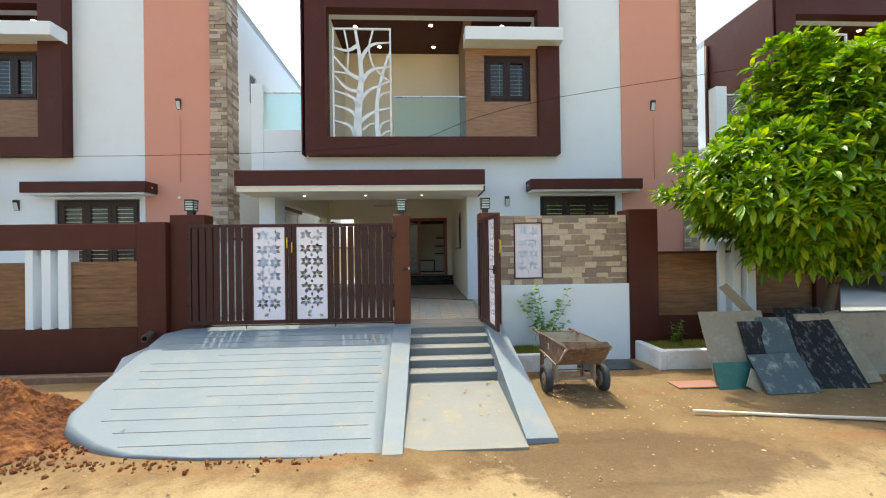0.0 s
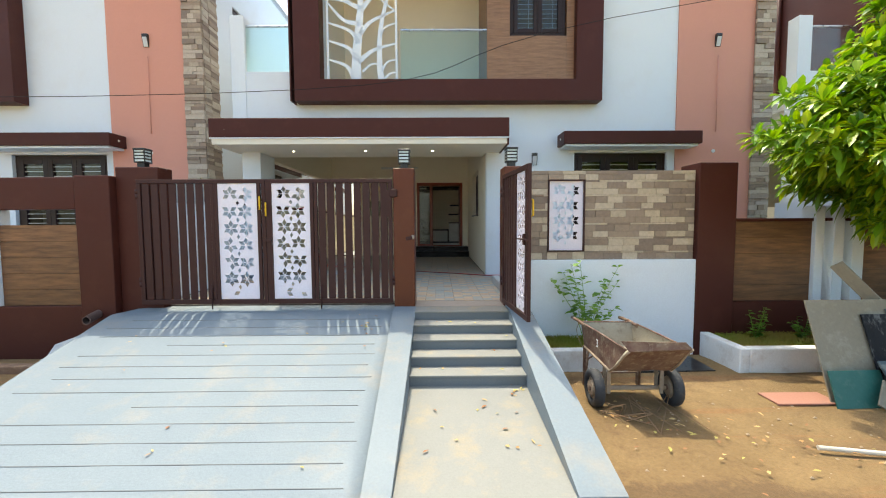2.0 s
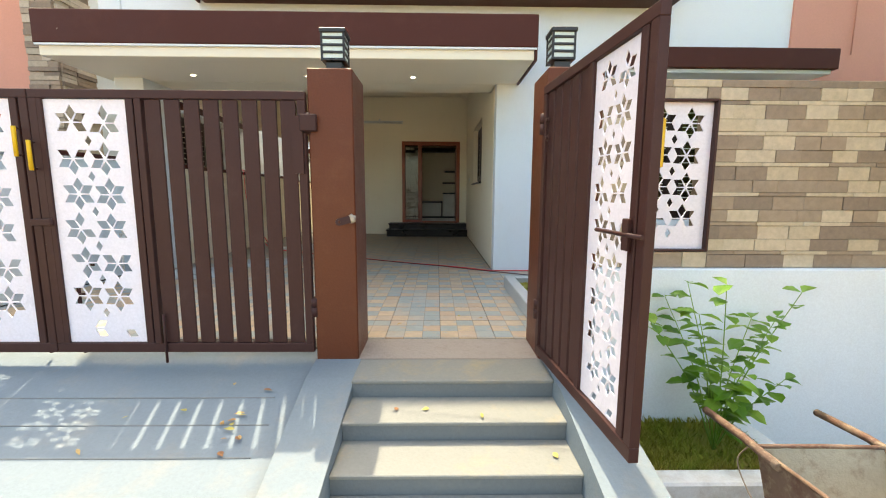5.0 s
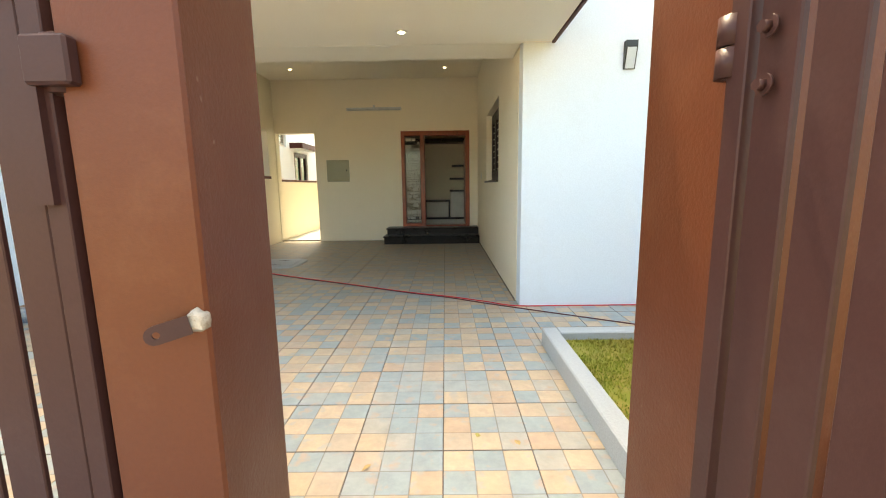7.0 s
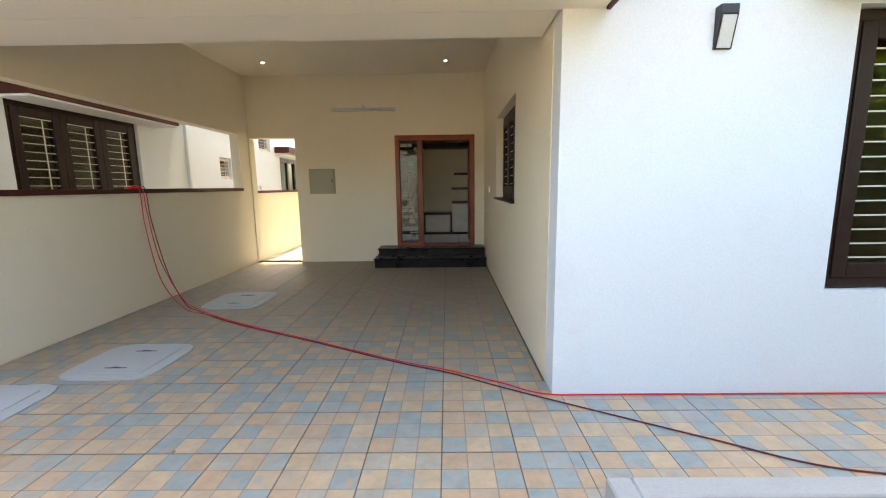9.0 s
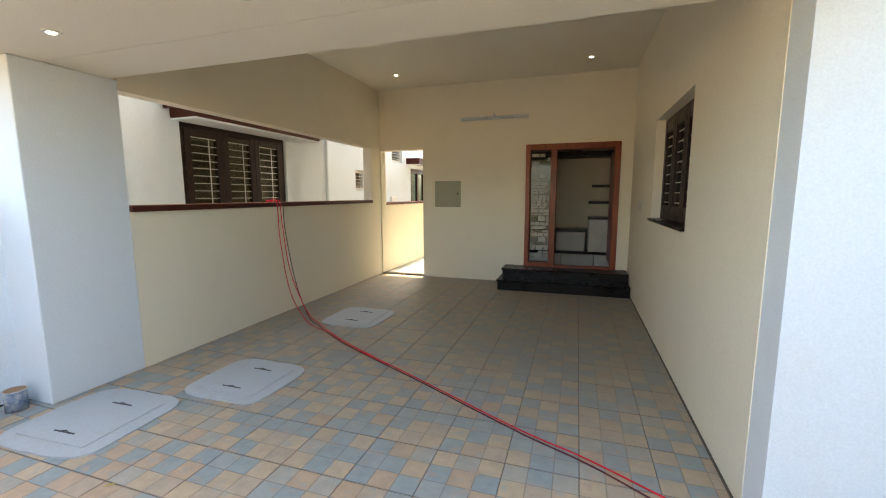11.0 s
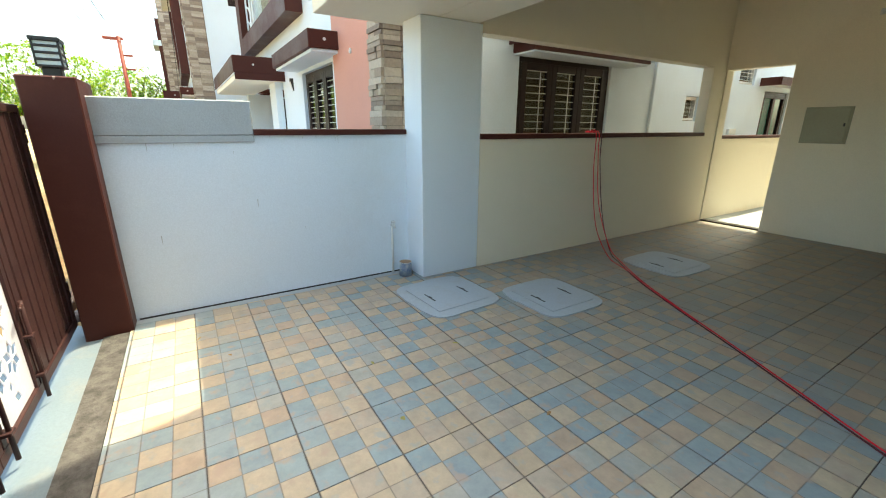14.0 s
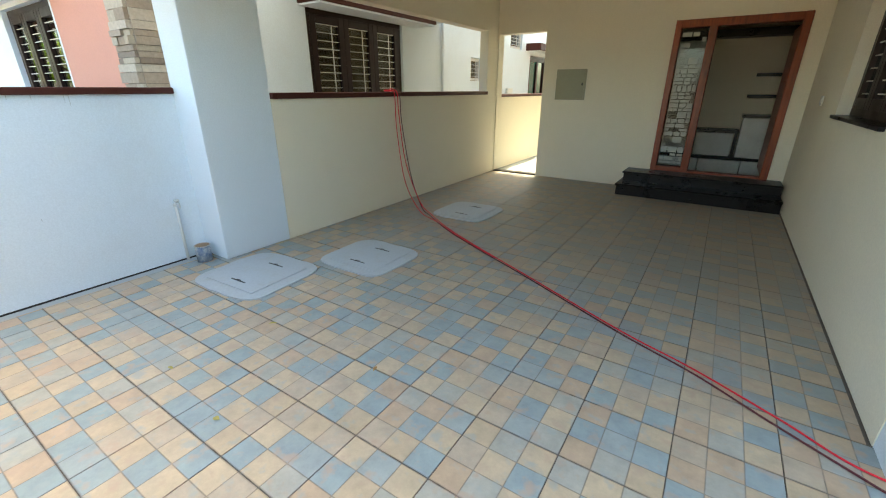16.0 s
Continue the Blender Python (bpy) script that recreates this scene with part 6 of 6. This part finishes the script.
runs = [(RED, [(-3.6, 5.44, 1.475), (-3.44, 5.42, 1.47), (-3.40, 5.40, 1.2), (-3.28, 5.36, 0.6), (-3.0, 5.28, 0.12), (-2.72, 5.15, 0.012), (-2.2, 4.78, 0.008), (-1.63, 4.45, 0.008), (-1.0, 4.11, 0.008), (-0.16, 3.65, 0.008), (0.27, 3.46, 0.008), (0.67, 3.24, 0.008), (0.96, 3.07, 0.008), (1.4, 3.055, 0.008), (2.4, 3.05, 0.008), (3.38, 3.045, 0.008)]),
        (DARKCABLE, [(-3.6, 5.50, 1.475), (-3.45, 5.48, 1.47), (-3.39, 5.44, 1.1), (-3.22, 5.38, 0.45), (-2.95, 5.25, 0.06), (-2.7, 5.10, 0.01), (-2.2, 4.74, 0.008), (-1.6, 4.40, 0.008), (-1.0, 4.085, 0.008), (-0.16, 3.62, 0.008), (0.3, 3.40, 0.008), (0.67, 3.17, 0.008), (1.23, 2.85, 0.008), (1.77, 2.55, 0.008), (2.22, 2.31, 0.008), (2.8, 2.22, 0.008), (3.38, 2.2, 0.008)]),
        (RED, [(-3.58, 5.38, 1.48), (-3.45, 5.38, 1.47), (-3.41, 5.36, 1.0), (-3.25, 5.30, 0.35), (-2.9, 5.15, 0.03), (-2.5, 4.95, 0.008), (-2.0, 4.63, 0.01), (-1.4, 4.31, 0.012)])]
for mt_, pts in runs:
    part("strand", tube(bmesh.new(), curve_points(pts, 10), 0.0055, 6), mt_, cord)
bm = bmesh.new()
for j in range(3):
    a0 = [(-3.60 + 0.06 * math.cos(a), 5.45 + 0.05 * math.sin(a), 1.475 + 0.006 * j) for a in (0.6 * i for i in range(11))]
    tube(bm, a0, 0.006, 6)
part("coil", bm, RED, cord)
tin = thing("paint_tin", (-3.66, 2.78, 0), "small splashed paint tin beside the column", "tin")
bm = bmesh.new()
disc(bm, (-3.66, 2.78, 0.0), (0, 0, 1), 0.065, 0.15, 22)
part("can", bm, surface("tin_label", (0.10, 0.16, 0.28), 0.45, (0.7, 0.7, 0.65), 0.9, 9, 60, 0.1, second=(0.45, 0.47, 0.45)), tin)
part("rim", tube(bmesh.new(), [(-3.66 + 0.066 * math.cos(a), 2.78 + 0.066 * math.sin(a), 0.15) for a in (2 * math.pi * i / 20 for i in range(21))], 0.005, 6), CHROME, tin)
bm = bmesh.new()
disc(bm, (-3.66, 2.78, 0.143), (0, 0, 1), 0.06, 0.009, 20)
part("paint", bm, surface("paint_dregs", (0.35, 0.2, 0.1), 0.5), tin)
tap = thing("tap_pipe", (-3.80, 2.70, 0), "white plastic tap pipe against the wall", "pipe")
part("riser_pipe", tube(bmesh.new(), [(-3.805, 2.70, 0.0), (-3.805, 2.70, 0.54)], 0.013, 8), LAMIN, tap)
part("elbow", tube(bmesh.new(), [(-3.815, 2.70, 0.53), (-3.765, 2.70, 0.55)], 0.018, 8), LAMIN, tap)
part("spout", tube(bmesh.new(), [(-3.77, 2.70, 0.555), (-3.74, 2.70, 0.55), (-3.735, 2.70, 0.51)], 0.010, 8), LAMIN, tap)
part("knob", boxes((-3.785, -3.755, 2.68, 2.72, 0.565, 0.585), b=0.004), LAMIN, tap)

# ---- fallen leaves ----
rng = random.Random(77)
vs, fs = [], []
spots = [(rng.uniform(-0.2, 0.85), -0.4 - 0.262 * rng.randint(0, 3) - rng.uniform(0, 0.1), None) for _ in range(8)]
spots += [(rng.uniform(-3.6, -0.7), rng.uniform(-2.8, -0.4), "r") for _ in range(16)] + [(rng.gauss(-0.85, 0.06), rng.gauss(-0.55, 0.12), "r") for _ in range(12)]
spots += [(rng.uniform(-3.2, 0.9), rng.uniform(0.6, 3.0), "f") for _ in range(10)] + [(rng.uniform(1.3, 5.5), rng.uniform(-4.5, -1.8), "g") for _ in range(26)]
spots += [(rng.uniform(-0.1, 0.8), rng.uniform(-2.4, -1.5), "s") for _ in range(14)] + [(rng.gauss(2.0, 0.35), rng.gauss(-1.9, 0.3), "g") for _ in range(40)] + [(rng.gauss(2.7, 0.6), rng.gauss(-2.3, 0.3), "g") for _ in range(30)] + [(rng.gauss(0.78, 0.05), rng.gauss(-1.5, 0.06), "s") for _ in range(9)]
for x, y, k in spots:
    if k is None:
        z = -0.005 - RISE * max(0, math.ceil((-0.30 - y) / RUN)) + 0.006
    else:
        z = {"r": ramp_z(y) + 0.012, "f": 0.008, "g": GZ + 0.03, "s": -0.53 + (y + 1.34) * 0.069 + 0.008}[k]
    a = rng.uniform(0, 6.283)
    leaf_quads(rng, Vector((x, y, z)), Vector((math.cos(a), math.sin(a), 0.15)), rng.uniform(0.03, 0.07), rng.uniform(0.015, 0.03), vs, fs, 0.1)
me = bpy.data.meshes.new("fallen_leaf")
me.from_pydata([tuple(q) for q in vs], [], fs)
me.materials.append(pieces("dry_leaf", [(0.40, 0.22, 0.08), (0.5, 0.34, 0.14), (0.3, 0.14, 0.06), (0.42, 0.36, 0.1)], 0.8, True))
tagged(new("fallen_leaf", me), "dry fallen leaves scattered on steps and ramp", "leaves", kind="stuff")

# ---- overhead wires, far trees, pole ----
for k, pts in enumerate((((-30, 1.2, 3.4), (-3.5, 1.0, 3.05), (4, 0.8, 4.3), (30, 0.5, 8.0)), ((-30, -1.0, 6.4), (-4.5, -0.6, 5.05), (3, -0.2, 5.9), (30, 0, 7.5)))):
    w_ = thing("overhead_wire", pts[0], "thin black overhead wire across the house front", "wire", "overhead wires")
    part("strand", tube(bmesh.new(), curve_points(pts, 10), 0.005, 5), WIRE, w_)
up = thing("utility_pole", (-30.0, -1.2, GZ), "red-brown steel utility pole with crossarm", "pole")
PO = surface("pole_red", (0.35, 0.07, 0.04), 0.6)
part("mast", tube(bmesh.new(), [(-30, -1.2, GZ), (-30, -1.2, 6.2)], 0.12, 8, 0.09), PO, up)
part("crossarm", boxes((-30.06, -29.94, -1.9, -1.0, 6.0, 6.15), b=0.01), PO, up)
for z in (4.5, 5.2):
    part("bracket", boxes((-30.05, -29.95, -1.2, -0.7, z, z + 0.1), b=0.01), PO, up)
for i in range(6):
    part("pole_wire", tube(bmesh.new(), curve_points([(-30, -1.85 + 0.16 * i, 6.15 - 0.5 * (i % 2)), (-16, -2.2 + 0.25 * i, 6.1 - 0.4 * (i % 2)), (6, -3.0 + 0.5 * i, 7.2 - 0.3 * (i % 2))], 10), 0.010, 5), WIRE, up)
for i, (x, y, rx, rz) in enumerate(((-33, -5.5, 3.6, 2.9), (-37, -1.5, 3.4, 2.6), (-42, 2.5, 3.2, 2.5), (-27, -9.5, 3.0, 2.9), (-38, -12, 4.2, 3.4))):
    tree((x, y, GZ), (x, y, GZ + 1.3 + rz), (rx, rx, rz), 1500, 40 + i, "bushy green tree far along the road", 0.12)

# ---- parking tiles ----
tm = bmesh.new()
box(tm, 0.002, TILE - 0.002, 0.002, TILE - 0.002, -0.008, 0.0, 0.0012)
tme = bpy.data.meshes.new("floor_tile")
tm.to_mesh(tme)
tm.free()
tme.materials.append(PARKING)
rest = bmesh.new()
count = 0
i0, i1 = math.floor((-4.0 - TX0) / TILE), math.ceil((6.9 - TX0) / TILE)
j0, j1 = math.floor((0.372 - TY0) / TILE), math.ceil((8.37 - TY0) / TILE)
for i in range(i0, i1):
    for j in range(j0, j1):
        xa, ya = TX0 + i * TILE, TY0 + j * TILE
        xb, yb = xa + TILE, ya + TILE
        lim_x1 = 0.99 if ya > 3.0 else 6.86
        lim_x0 = -3.49 if ya > 3.4 else -3.745
        if xb < lim_x0 + 0.02 or xa > lim_x1 - 0.02:
            continue
        if xa > 1.0 and ya < 1.6:
            continue
        whole = xa > lim_x0 and xb < lim_x1 and ya > 0.372 and yb < 8.37 and not (xb > 1.0 and ya < 2.09)
        if whole and count < 300:
            ob = new("floor_tile", tme)
            ob.location = (xa, ya, 0)
            ob.parent = floor_ob
            count += 1
        else:
            x0, x1, y0, y1 = max(xa, lim_x0), min(xb, lim_x1), max(ya, 0.372), min(yb, 8.37)
            cuts = [(x0, x1, y0, y1)]
            if ya < 2.09 and x1 > 1.0:
                cuts = [(x0, min(x1, 1.0), y0, y1), (max(x0, 1.0), x1, max(y0, 2.09), y1)]
            for c0, c1, c2, c3 in cuts:
                if c1 - c0 > 0.02 and c3 - c2 > 0.02:
                    box(rest, c0 + 0.002, c1 - 0.002, c2 + 0.002, c3 - 0.002, -0.008, 0.0)
part("cut_tile", rest, PARKING, floor_ob, "", None, "stuff")
